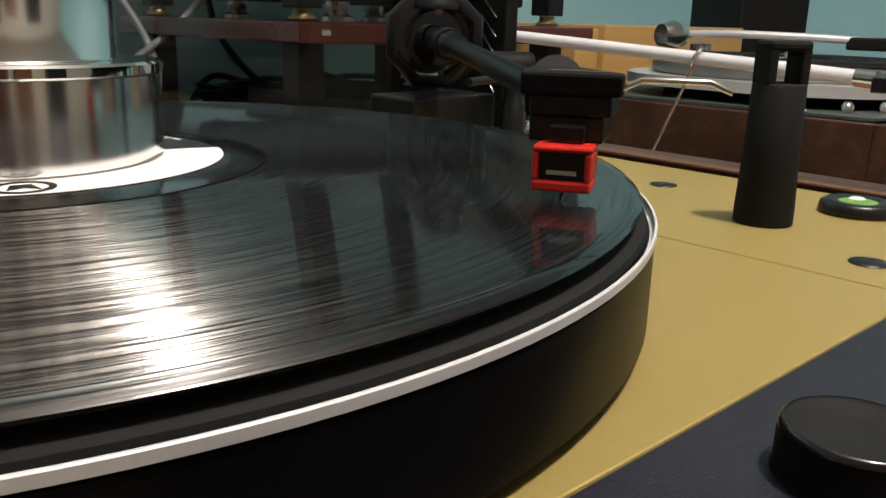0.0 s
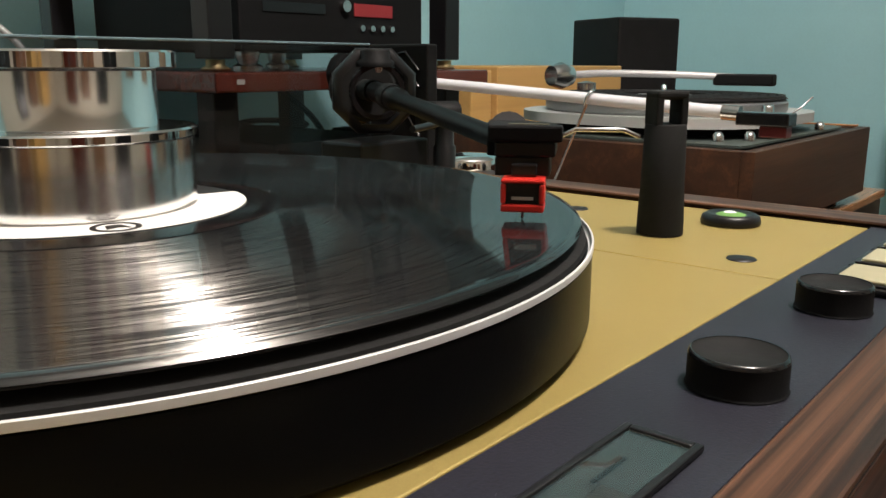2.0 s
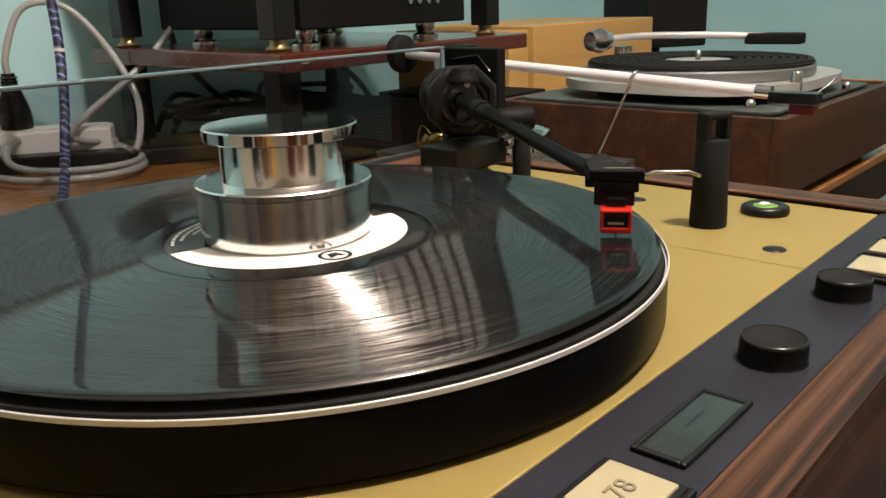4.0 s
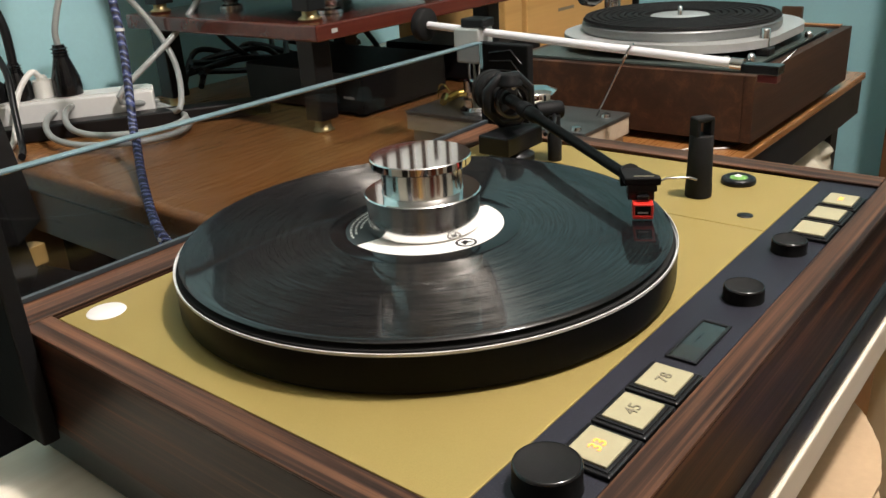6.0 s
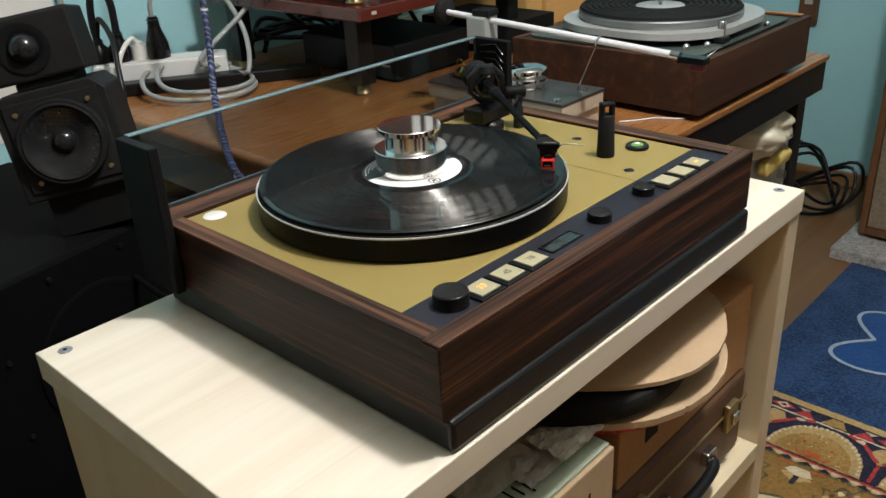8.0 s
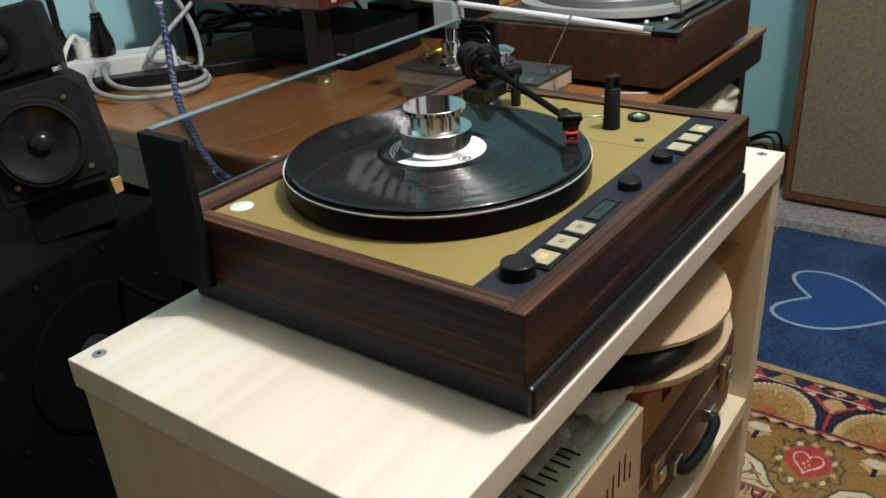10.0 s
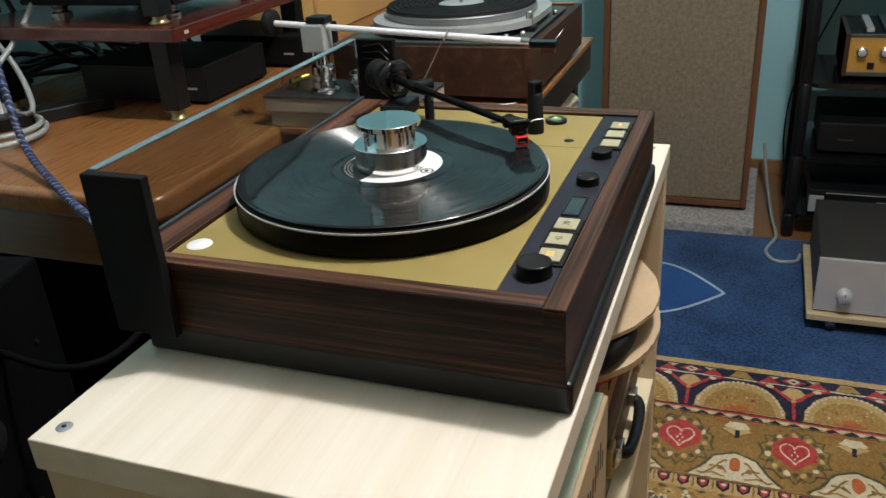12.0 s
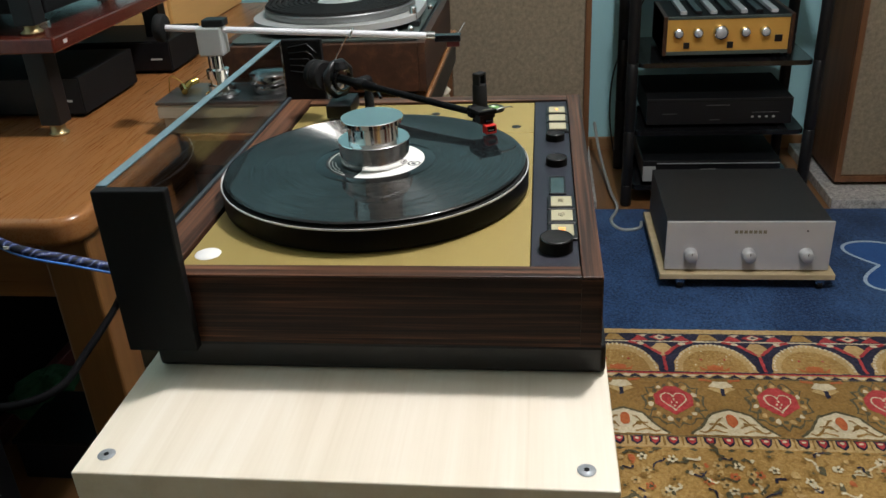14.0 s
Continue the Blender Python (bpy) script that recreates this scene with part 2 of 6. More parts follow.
M_red_wood = wood("mahogany_lacquer", [(0.25, (0.05, 0.009, 0.006)), (0.5, (0.09, 0.017, 0.010)), (0.75, (0.14, 0.030, 0.017))], 0, size=1.6, rough=0.2, coat=0.5)
M_walnut = wood("old_walnut", [(0.30, (0.020, 0.0085, 0.0045)), (0.5, (0.042, 0.017, 0.008)), (0.68, (0.095, 0.040, 0.018))], 0, size=0.8, rough=0.5, spec=0.35)
M_walnut_z = wood("walnut_z", [(0.25, (0.075, 0.030, 0.012)), (0.5, (0.14, 0.06, 0.024)), (0.75, (0.20, 0.09, 0.038))], 2, size=1.3, rough=0.45)
M_yellow_wood = wood("honey_ply", [(0.25, (0.50, 0.29, 0.09)), (0.5, (0.60, 0.36, 0.125)), (0.75, (0.68, 0.43, 0.165))], 0, size=2.5, rough=0.45)
M_cream_wall = surf("cream_paint", (0.55, 0.49, 0.40), 0.7, var=0.04, scale=2.5)
M_wall = surf("turquoise_paint", (0.40, 0.71, 0.76), 0.6, var=0.05, scale=2.5, fine=120, relief=0.12)
M_ceil = surf("white_ceiling", (0.62, 0.61, 0.58), 0.8, var=0.03, scale=2)
M_cloth = surf("speaker_cloth", (0.225, 0.180, 0.122), 0.95, var=0.34, scale=70, fine=260, relief=0.8, depth=0.0015)
M_skirt = wood("skirting", [(0.25, (0.20, 0.10, 0.04)), (0.5, (0.28, 0.15, 0.065)), (0.75, (0.34, 0.19, 0.085))], 1, size=1.5)
M_gold_face = surf("gold_front", (0.72, 0.42, 0.10), 0.36, 0.55, var=0.06, relief=0.03)
M_grey_cable = surf("grey_pvc", (0.33, 0.35, 0.34), 0.3, var=0.1, relief=0.0)
M_brown = surf("leatherette", (0.105, 0.050, 0.024), 0.55, var=0.3, scale=14, relief=0.3)
M_brass = surf("aged_brass", (0.42, 0.33, 0.17), 0.4, 0.9, var=0.15)
M_board = surf("dark_brown_board", (0.060, 0.036, 0.026), 0.5, var=0.25, scale=8, relief=0.2)
M_green_tape = surf("pale_green_tape", (0.45, 0.52, 0.40), 0.5)
M_towel = surf("cream_towel", (0.70, 0.64, 0.50), 0.95, var=0.15, scale=60, fine=500, relief=0.9, depth=0.002)
M_orange_text = glow("orange_figures", (1.0, 0.34, 0.06), 1.1)
M_ink = surf("grey_ink", (0.20, 0.18, 0.12), 0.6, relief=0.0)
M_pale_ink = surf("pale_print", (0.45, 0.45, 0.42), 0.5, relief=0.0)


def make_gold():
    mt, nt, b, co = mat("gold_anodised_plate")
    small, big = noise_node(nt, co, 1600, 2), noise_node(nt, co, 6, 3)
    mix = maths(nt, "ADD", maths(nt, "MULTIPLY", small, 0.5), maths(nt, "MULTIPLY", big, 0.5))
    nt.links.new(ramp(nt, mix, [(0.3, (0.28, 0.207, 0.058)), (0.7, (0.35, 0.268, 0.09))]), b.inputs["Base Color"])
    b.inputs["Metallic"].default_value = 0.35
    nt.links.new(maths(nt, "ADD", maths(nt, "MULTIPLY", small, 0.2), 0.44), b.inputs["Roughness"])
    bump(nt, b, small, 0.12, 0.0002)
    return mt


def make_vinyl():
    """Grooved vinyl: fine concentric relief and a sheen that runs across the grooves."""
    mt, nt, b, co = mat("grooved_vinyl")
    sep = nt.nodes.new("ShaderNodeSeparateXYZ")
    nt.links.new(co, sep.inputs[0])
    r = maths(nt, "SQRT", maths(nt, "ADD", maths(nt, "MULTIPLY", sep.outputs[0], sep.outputs[0]), maths(nt, "MULTIPLY", sep.outputs[1], sep.outputs[1])))
    bands = nt.nodes.new("ShaderNodeTexNoise")
    bands.noise_dimensions = "1D"
    bands.inputs["Scale"].default_value, bands.inputs["Detail"].default_value = 1500, 4
    nt.links.new(r, bands.inputs["W"])
    b.inputs["Base Color"].default_value = (0.006, 0.006, 0.007, 1)
    # broken arcs: fine across the grooves, long along them
    ang = maths(nt, "ARCTAN2", sep.outputs[1], sep.outputs[0])
    cb = nt.nodes.new("ShaderNodeCombineXYZ")
    nt.links.new(maths(nt, "MULTIPLY", r, 1050.0), cb.inputs[0])
    nt.links.new(maths(nt, "MULTIPLY", ang, 2.4), cb.inputs[1])
    arcs = noise_node(nt, cb.outputs[0], 1.0, 4, 0.7)
    arcs = maths(nt, "ADD", maths(nt, "MULTIPLY", maths(nt, "SUBTRACT", arcs, 0.5), 1.7), 0.5)
    nt.links.new(maths(nt, "ADD", maths(nt, "MULTIPLY", arcs, 0.30), 0.22), b.inputs["Roughness"])
    nt.links.new(maths(nt, "ADD", maths(nt, "MULTIPLY", arcs, 0.07), 0.005), b.inputs["Specular IOR Level"])
    b.inputs["IOR"].default_value = 1.5
    b.inputs["Anisotropic"].default_value = 1.0
    b.inputs["Anisotropic Rotation"].default_value = 0.25
    tg = nt.nodes.new("ShaderNodeTangent")
    tg.direction_type, tg.axis = "RADIAL", "Z"
    nt.links.new(tg.outputs[0], b.inputs["Tangent"])
    b.inputs["Coat Weight"].default_value, b.inputs["Coat Roughness"].default_value = 0.70, 0.05
    b.inputs["Coat IOR"].default_value = 1.5
    bump(nt, b, bands.outputs["Fac"], 0.12, 0.0002)
    # the two slanting walls of the groove
    shader = b.outputs[0]
    for sign, share in ((-1, 0.5), (1, 1.0)):
        tilt = maths(nt, "MULTIPLY", maths(nt, "ADD", maths(nt, "MULTIPLY", bands.outputs["Fac"], 0.30), 0.71), sign)
        k = maths(nt, "DIVIDE", tilt, r)
        nv = nt.nodes.new("ShaderNodeCombineXYZ")
        nt.links.new(maths(nt, "MULTIPLY", sep.outputs[0], k), nv.inputs[0])
        nt.links.new(maths(nt, "MULTIPLY", sep.outputs[1], k), nv.inputs[1])
        nv.inputs[2].default_value = 1.0
        nm = nt.nodes.new("ShaderNodeVectorMath")
        nm.operation = "NORMALIZE"
        nt.links.new(nv.outputs[0], nm.inputs[0])
        g = nt.nodes.new("ShaderNodeBsdfAnisotropic")
        g.distribution = "GGX"
        g.inputs["Roughness"].default_value = 0.17
        nt.links.new(ramp(nt, arcs, [(0.38, (0.002 * share, 0.002 * share, 0.002 * share)), (0.95, (0.076 * share, 0.073 * share, 0.068 * share))]), g.inputs["Color"])
        nt.links.new(nm.outputs[0], g.inputs["Normal"])
        add = nt.nodes.new("ShaderNodeAddShader")
        nt.links.new(shader, add.inputs[0])
        nt.links.new(g.outputs[0], add.inputs[1])
        shader = add.outputs[0]
    nt.links.new(shader, nt.nodes["Material Output"].inputs["Surface"])
    return mt


def make_glass(name, tint, rough=0.02):
    mt, nt, b, co = mat(name)
    b.inputs["Base Color"].default_value = (*tint, 1)
    b.inputs["Transmission Weight"].default_value = 1.0
    b.inputs["Roughness"].default_value = rough
    b.inputs["IOR"].default_value = 1.36
    return mt


def make_carpet(name, c0, c1, depth=0.004, lo=0.43, hi=0.57):
    mt, nt, b, co = mat(name)
    big, mid, small = noise_node(nt, co, 6, 3), noise_node(nt, co, 120, 4), noise_node(nt, co, 420, 2)
    mix = maths(nt, "ADD", maths(nt, "MULTIPLY", big, 0.3), maths(nt, "ADD", maths(nt, "MULTIPLY", mid, 0.4), maths(nt, "MULTIPLY", small, 0.3)))
    nt.links.new(ramp(nt, mix, [(lo, c0), (hi, c1)]), b.inputs["Base Color"])
    b.inputs["Roughness"].default_value = 0.95
    b.inputs["Specular IOR Level"].default_value = 0.1
    b.inputs["Sheen Weight"].default_value = 0.15
    bump(nt, b, mid, 0.7, depth)
    return mt


def make_braid():
    """Dark blue braid with a paler spiral thread."""
    mt, nt, b, co = mat("blue_braid")
    wv = nt.nodes.new("ShaderNodeTexWave")
    wv.wave_type, wv.bands_direction = "BANDS", "DIAGONAL"
    wv.inputs["Scale"].default_value, wv.inputs["Distortion"].default_value = 38, 9.0
    nt.links.new(co, wv.inputs["Vector"])
    fine = noise_node(nt, co, 500, 2)
    mix = maths(nt, "ADD", maths(nt, "MULTIPLY", wv.outputs["Fac"], 0.7), maths(nt, "MULTIPLY", fine, 0.3))
    nt.links.new(ramp(nt, mix, [(0.30, (0.006, 0.008, 0.020)), (0.55, (0.016, 0.026, 0.11)), (0.78, (0.05, 0.075, 0.24)), (0.90, (0.35, 0.38, 0.48))]), b.inputs["Base Color"])
    b.inputs["Roughness"].default_value = 0.55
    bump(nt, b, fine, 0.5, 0.001)
    return mt


def make_strip():
    """Blue-black crackle paint with pale dust specks."""
    mt, nt, b, co = mat("blue_black_crackle")
    grain, dust, big = noise_node(nt, co, 1100, 3), noise_node(nt, co, 620, 2, 0.8), noise_node(nt, co, 14, 3)
    mix = maths(nt, "ADD", maths(nt, "MULTIPLY", grain, 0.7), maths(nt, "MULTIPLY", big, 0.3))
    base = ramp(nt, mix, [(0.36, (0.006, 0.006, 0.010)), (0.64, (0.022, 0.023, 0.034))])
    speck = ramp(nt, dust, [(0.715, (0.0, 0.0, 0.0)), (0.76, (0.085, 0.085, 0.095))])
    add = nt.nodes.new("ShaderNodeMix")
    add.data_type, add.blend_type = "RGBA", "ADD"
    add.inputs["Factor"].default_value = 1.0
    nt.links.new(base, add.inputs["A"])
    nt.links.new(speck, add.inputs["B"])
    nt.links.new(add.outputs["Result"], b.inputs["Base Color"])
    nt.links.new(maths(nt, "ADD", maths(nt, "MULTIPLY", grain, 0.25), 0.34), b.inputs["Roughness"])
    b.inputs["Specular IOR Level"].default_value = 0.3
    bump(nt, b, grain, 0.3, 0.0003)
    return mt


M_strip = make_strip()
M_blue_cable = make_braid()
M_gold = make_gold()
M_vinyl = make_vinyl()
M_smoke = make_glass("smoked_acrylic", (0.51, 0.52, 0.54))
M_window = make_glass("clear_lens", (0.82, 0.85, 0.85))
M_edge = surf("acrylic_edge", (0.13, 0.20, 0.225), 0.3, var=0.08, relief=0.0)
M_polish = surf("bright_turned_aluminium", (0.86, 0.85, 0.84), 0.14, 1.0, var=0.03, relief=0.0, rvar=0.05)
M_low_strip = surf("dark_acrylic", (0.035, 0.045, 0.052), 0.35, relief=0.0)
M_chrome = surf("polished_aluminium", (0.80, 0.80, 0.80), 0.045, 1.0, var=0.02, relief=0.0, rvar=0.02)
M_blue_carpet = make_carpet("blue_pile", (0.006, 0.023, 0.075), (0.040, 0.095, 0.22))
M_heart_blue = make_carpet("heart_pile", (0.014, 0.065, 0.22), (0.024, 0.095, 0.29))
M_navy = make_carpet("navy_pile", (0.012, 0.012, 0.028), (0.03, 0.03, 0.06))
M_ochre = make_carpet("ochre_pile", (0.30, 0.17, 0.045), (0.47, 0.29, 0.095))
M_tan = make_carpet("tan_pile", (0.42, 0.27, 0.10), (0.58, 0.40, 0.18))
M_olive = make_carpet("brown_pile", (0.22, 0.12, 0.03), (0.33, 0.19, 0.055))
M_cream = make_carpet("cream_pile", (0.56, 0.47, 0.30), (0.72, 0.63, 0.45))
M_rred = make_carpet("red_pile", (0.33, 0.025, 0.03), (0.50, 0.06, 0.06))
M_rust = make_carpet("rust_pile", (0.42, 0.10, 0.03), (0.52, 0.15, 0.05))
M_moss = make_carpet("moss_pile", (0.07, 0.06, 0.03), (0.13, 0.11, 0.06))
M_chalk = make_carpet("chalk_pile", (0.34, 0.42, 0.52), (0.50, 0.58, 0.66))
M_floor = wood("parquet_oak", [(0.25, (0.14, 0.065, 0.022)), (0.5, (0.21, 0.10, 0.036)), (0.75, (0.28, 0.14, 0.055))], 0, size=2.0, rough=0.35)
M_terrazzo = surf("speckled_stone", (0.40, 0.38, 0.36), 0.4, var=0.75, scale=70, fine=180, relief=0.0)

# ---- the room ----
X0, X1, Y0, Y1 = -2.4, 2.76, -2.8, 1.28
structure("floor", boxed(X0, X1, Y0, Y1, FLOOR - 0.12, FLOOR), M_floor, "brown varnished wooden floor under the rugs", "floor")
structure("ceiling", boxed(X0 - 0.1, X1 + 0.1, Y0 - 0.1, Y1 + 0.1, CEIL, CEIL + 0.1), M_ceil, "plain white painted ceiling", "ceiling")
structure("wall_north", boxed(X0 - 0.1, X1 + 0.1, Y1, Y1 + 0.1, FLOOR - 0.12, CEIL), M_wall, "turquoise painted wall behind the desk", "wall")
structure("wall_east", boxed(X1, X1 + 0.1, Y0, Y1, FLOOR - 0.12, CEIL), M_wall, "turquoise painted wall behind the loudspeakers", "wall")
structure("wall_south", boxed(X0 - 0.1, X1 + 0.1, Y0 - 0.1, Y0, FLOOR - 0.12, CEIL), M_cream_wall, "plain cream painted wall", "wall")
structure("wall_west", boxed(X0 - 0.1, X0, Y0, Y1, FLOOR - 0.12, CEIL), M_cream_wall, "plain cream painted wall", "wall")
structure("baseboard", boxed(X1 - 0.015, X1, Y0, Y1 - 0.015, FLOOR, FLOOR + 0.06, 0.003), M_skirt, "narrow wooden baseboard along the turquoise wall", "baseboard")


def ceiling_lamp():
    x, y = LAMP
    la = thing("ceiling_lamp", (x, y, CEIL), "white ceiling lamp with a bare round bulb", "ceiling lamp")
    part("dish", lathe([(0, -0.0005), (0.075, -0.0005), (0.085, -0.012), (0.14, -0.030), (0.142, -0.033), (0.08, -0.020), (0, -0.018)], (x, y, CEIL)), M_white, la)
    part("holder", lathe([(0, -0.0185), (0.024, -0.0185), (0.026, -0.075), (0.020, -0.095), (0, -0.095)], (x, y, CEIL), 32), M_white, la, "white bulb holder")


def wall_board():
    # dark board with white bars on the wall above the desk, mirrored in the record and its clamp
    cx, cz, y = 1.41, 0.675, Y1
    la = thing("wall_board", (1.25, y, 0.65), "dark brown wall board with seven white upright bars", "wall panel")
    part("board", boxed(0.80, 1.72, y - 0.026, y - 0.001, 0.32, 1.00, 0.004), M_board, la)
    for x0, x1, z0, z1 in ((0.785, 1.735, 0.305, 0.3195), (0.785, 1.735, 1.0005, 1.015), (0.785, 0.7995, 0.32, 1.0), (1.7205, 1.735, 0.32, 1.0)):
        part("frame_strip", boxed(x0, x1, y - 0.034, y - 0.001, z0, z1, 0.002), M_black, la)
    for k in range(7):
        x = cx - 0.168 + 0.056 * k
        part("bar", boxed(x - 0.0155, x + 0.0155, y - 0.036, y - 0.0265, cz - 0.09, cz + 0.09, 0.002), M_white, la, "white bar")
    for k in (0, 1, 4):
        x = cx - 0.140 + 0.056 * k
        part("cross_bar", boxed(x - 0.0120, x + 0.0120, y - 0.035, y - 0.0265, cz - 0.02, cz + 0.012, 0.001), M_white, la, "white bar")


ceiling_lamp()
wall_board()


# ---- bench ----
BX0, BX1, BY0, BY1, BZ = -0.328, 0.473, -0.219, 0.190, -0.094


def bench():
    b = thing("bench", (0.07, -0.015, FLOOR), "pale birch plywood bench with open shelves", "shelf unit")
    part("top", boxed(BX0, BX1, BY0, BY1, BZ - 0.030, BZ, 0.0015), M_birch, b)
    for x0, x1 in ((BX0 + 0.006, BX0 + 0.036), (BX1 - 0.034, BX1 - 0.002)):
        part("side_panel", boxed(x0, x1, BY0 + 0.002, BY1 - 0.002, FLOOR + 0.001, BZ - 0.0305, 0.001), M_birch_z, b)
    for z in (-0.475, FLOOR + 0.09):
        part("shelf", boxed(BX0 + 0.037, BX1 - 0.035, BY0 + 0.002, BY1 - 0.002, z - 0.028, z, 0.001), M_birch_x, b)
    part("back_panel", boxed(BX0 + 0.037, BX1 - 0.035, BY1 - 0.012, BY1 - 0.003, -0.474, BZ - 0.031), M_birch_x, b)
    for x, y in ((-0.307, 0.171), (-0.307, -0.196), (0.452, 0.168), (0.452, -0.194)):
        s = part("screw", lathe([(0, 0.0009), (0.0062, 0.0009), (0.0069, 0.0003), (0, 0.0002)], (x, y, BZ), 24), M_zinc, b, "steel countersunk screw")
        part("recess", lathe([(0, 0.0012), (0.0022, 0.0012), (0.0022, 0.0005), (0, 0.0005)], (x, y, BZ), 6), M_black_matt, s)
    for z in (-0.16, -0.30):
        part("hole", lathe([(0, 0.0), (0.003, 0.0), (0.003, -0.0008), (0, -0.0008)], seg=12, m=axis_matrix((BX1 - 0.0345, BY0 + 0.045, z), (-1, 0, 0))), M_black_matt, b)


bench()


def wavy_disc(cx, cy, r, z, th, seed, tilt=0.0):
    rnd = random.Random(seed)
    ph = [rnd.uniform(0, 6.28) for _ in range(4)]
    n = 240
    poly = []
    for i in range(n):
        a = 2 * math.pi * i / n
        rr = r + 0.0012 * math.sin(5 * a + ph[0]) + 0.0003 * math.sin(23 * a + ph[1]) + rnd.uniform(-0.0004, 0.0004) - (0.0016 if rnd.random() < 0.025 else 0.0)
        poly.append((rr * math.cos(a), rr * math.sin(a)))
    return prism(poly, 0, th, m=Matrix.Translation((cx, cy, z)) @ Euler((radians(tilt), radians(1.5), 0)).to_matrix().to_4x4())


def shelf_things():
    # brown suitcase and cartons on the middle shelf, with flat discs lying on them
    z = -0.475
    c = thing("suitcase", (0.25, -0.03, z), "dark brown leatherette case with brass latches", "suitcase")
    part("body", boxed(0.075, 0.425, -0.195, 0.15, z + 0.001, z + 0.130, 0.010, 3), M_brown, c)
    part("seam", boxed(0.073, 0.427, -0.197, 0.152, z + 0.082, z + 0.086, 0.001), M_brass, c)
    for x in (0.13, 0.37):
        la = part("latch", boxed(x - 0.014, x + 0.014, -0.204, -0.1955, z + 0.062, z + 0.104, 0.002), M_brass, c)
        part("clasp", boxed(x - 0.008, x + 0.008, -0.210, -0.2045, z + 0.074, z + 0.092, 0.002), M_steel, la)
    h = part("handle", tube([(0.19, -0.198, z + 0.05), (0.195, -0.212, z + 0.045), (0.25, -0.216, z + 0.040), (0.305, -0.212, z + 0.045), (0.31, -0.198, z + 0.05)], 0.008, 10, smooth=5), M_black, c)
    for x in (0.19, 0.31):
        part("mount", boxed(x - 0.012, x + 0.012, -0.207, -0.1955, z + 0.042, z + 0.064, 0.002), M_steel, h)
    k = thing("carton", (0.25, -0.02, z + 0.13), "brown cardboard carton with dark printed marks", "box")
    part("body", boxed(0.10, 0.42, -0.19, 0.15, z + 0.1315, z + 0.262, 0.002), M_card_dark, k)
    for x in (0.17, 0.235):
        part("print", boxed(x - 0.014, x + 0.014, -0.1908, -0.1902, z + 0.165, z + 0.205), M_black_matt, k, "dark printed mark")
    k = thing("carton", (-0.06, -0.02, z), "open cardboard carton with a pale labelled strip", "box")
    part("body", boxed(-0.175, 0.065, -0.205, 0.14, z + 0.001, z + 0.225, 0.002), M_card, k)
    part("label_strip", boxed(-0.172, 0.062, -0.200, -0.135, z + 0.2255, z + 0.229, 0.0006), M_green_tape, k, "pale green tape with dark handwriting")
    rnd = random.Random(4)
    for i in range(18):
        x = -0.160 + 0.0115 * i + rnd.uniform(-0.002, 0.002)
        part("handwriting", boxed(x, x + 0.0025, -0.178 + rnd.uniform(-0.008, 0.004), -0.155 + rnd.uniform(-0.012, 0.008), z + 0.2293, z + 0.2298), M_black_matt, k)
    for i in range(14):
        x = -0.15 + 0.014 * i
        part("handwriting", boxed(x, x + 0.003, -0.2056, -0.2052, z + 0.150 + rnd.uniform(0, 0.01), z + 0.165 + rnd.uniform(0.0, 0.03)), M_black_matt, k)
    p = thing("paper_sheets", (0.0, -0.16, z + 0.23), "crumpled white paper and plastic on a carton", "paper")
    for i, (x0, y0, a, b) in enumerate(((-0.05, -0.185, 0.11, 0.09), (-0.11, -0.17, 0.10, 0.10), (-0.01, -0.195, 0.07, 0.05))):
        bm = bmesh.new()
        n = 12
        zz = z + 0.236 + 0.007 * i
        g = [[bm.verts.new((x0 + a * u / n, y0 + b * v / n, zz + 0.006 * noise.noise((u * 0.5 + i * 7, v * 0.5, 3)))) for v in range(n + 1)] for u in range(n + 1)]
        for u in range(n):
            for v in range(n):
                bm.faces.new((g[u][v], g[u + 1][v], g[u + 1][v + 1], g[u][v + 1]))
        bmesh.ops.solidify(bm, geom=bm.faces[:], thickness=0.0008)
        bmesh.ops.recalc_face_normals(bm, faces=bm.faces)
        part("sheet", bm, M_paper, p)
    # flat discs
    d = thing("cardboard_disc", (0.20, -0.075, -0.232), "round corrugated cardboard disc with a ragged edge", "disc", "discs on the shelf")
    part("disc", wavy_disc(0.195, -0.075, 0.170, -0.243, 0.008, 2), M_card, d)
    d = thing("cardboard_disc", (0.20, -0.07, -0.20), "round flat cardboard disc lying on top of the pile", "disc", "discs on the shelf")
    part("disc", wavy_disc(0.20, -0.072, 0.168, -0.200, 0.005, 5), M_card, d)
    d = thing("black_disc", (0.17, -0.07, -0.223), "black rubber turntable mat between cardboard discs", "mat", "discs on the shelf")
    part("mat", lathe([(0, 0), (0.155, 0), (0.157, 0.002), (0.157, 0.020), (0.155, 0.022), (0, 0.022)], (0.15, -0.065, -0.2245), 72), M_rubber, d)
    d = thing("record_sleeve", (0.19, -0.06, -0.25), "brown and red paper sleeve edge under the discs", "sleeve", "discs on the shelf")
    part("sleeve", wavy_disc(0.19, -0.07, 0.166, -0.2515, 0.008, 9), M_rred, d)


shelf_things()


# ---- the turntable ----
PX0, PX1, PY0, PY1 = -0.192, 0.313, -0.2125, 0.1815
GX0, GX1, GY0, GY1 = -0.173, 0.289, -0.154, 0.149
SY0 = -0.195
RC = (0.0042, 0.0044)
REC_Z = 0.0290


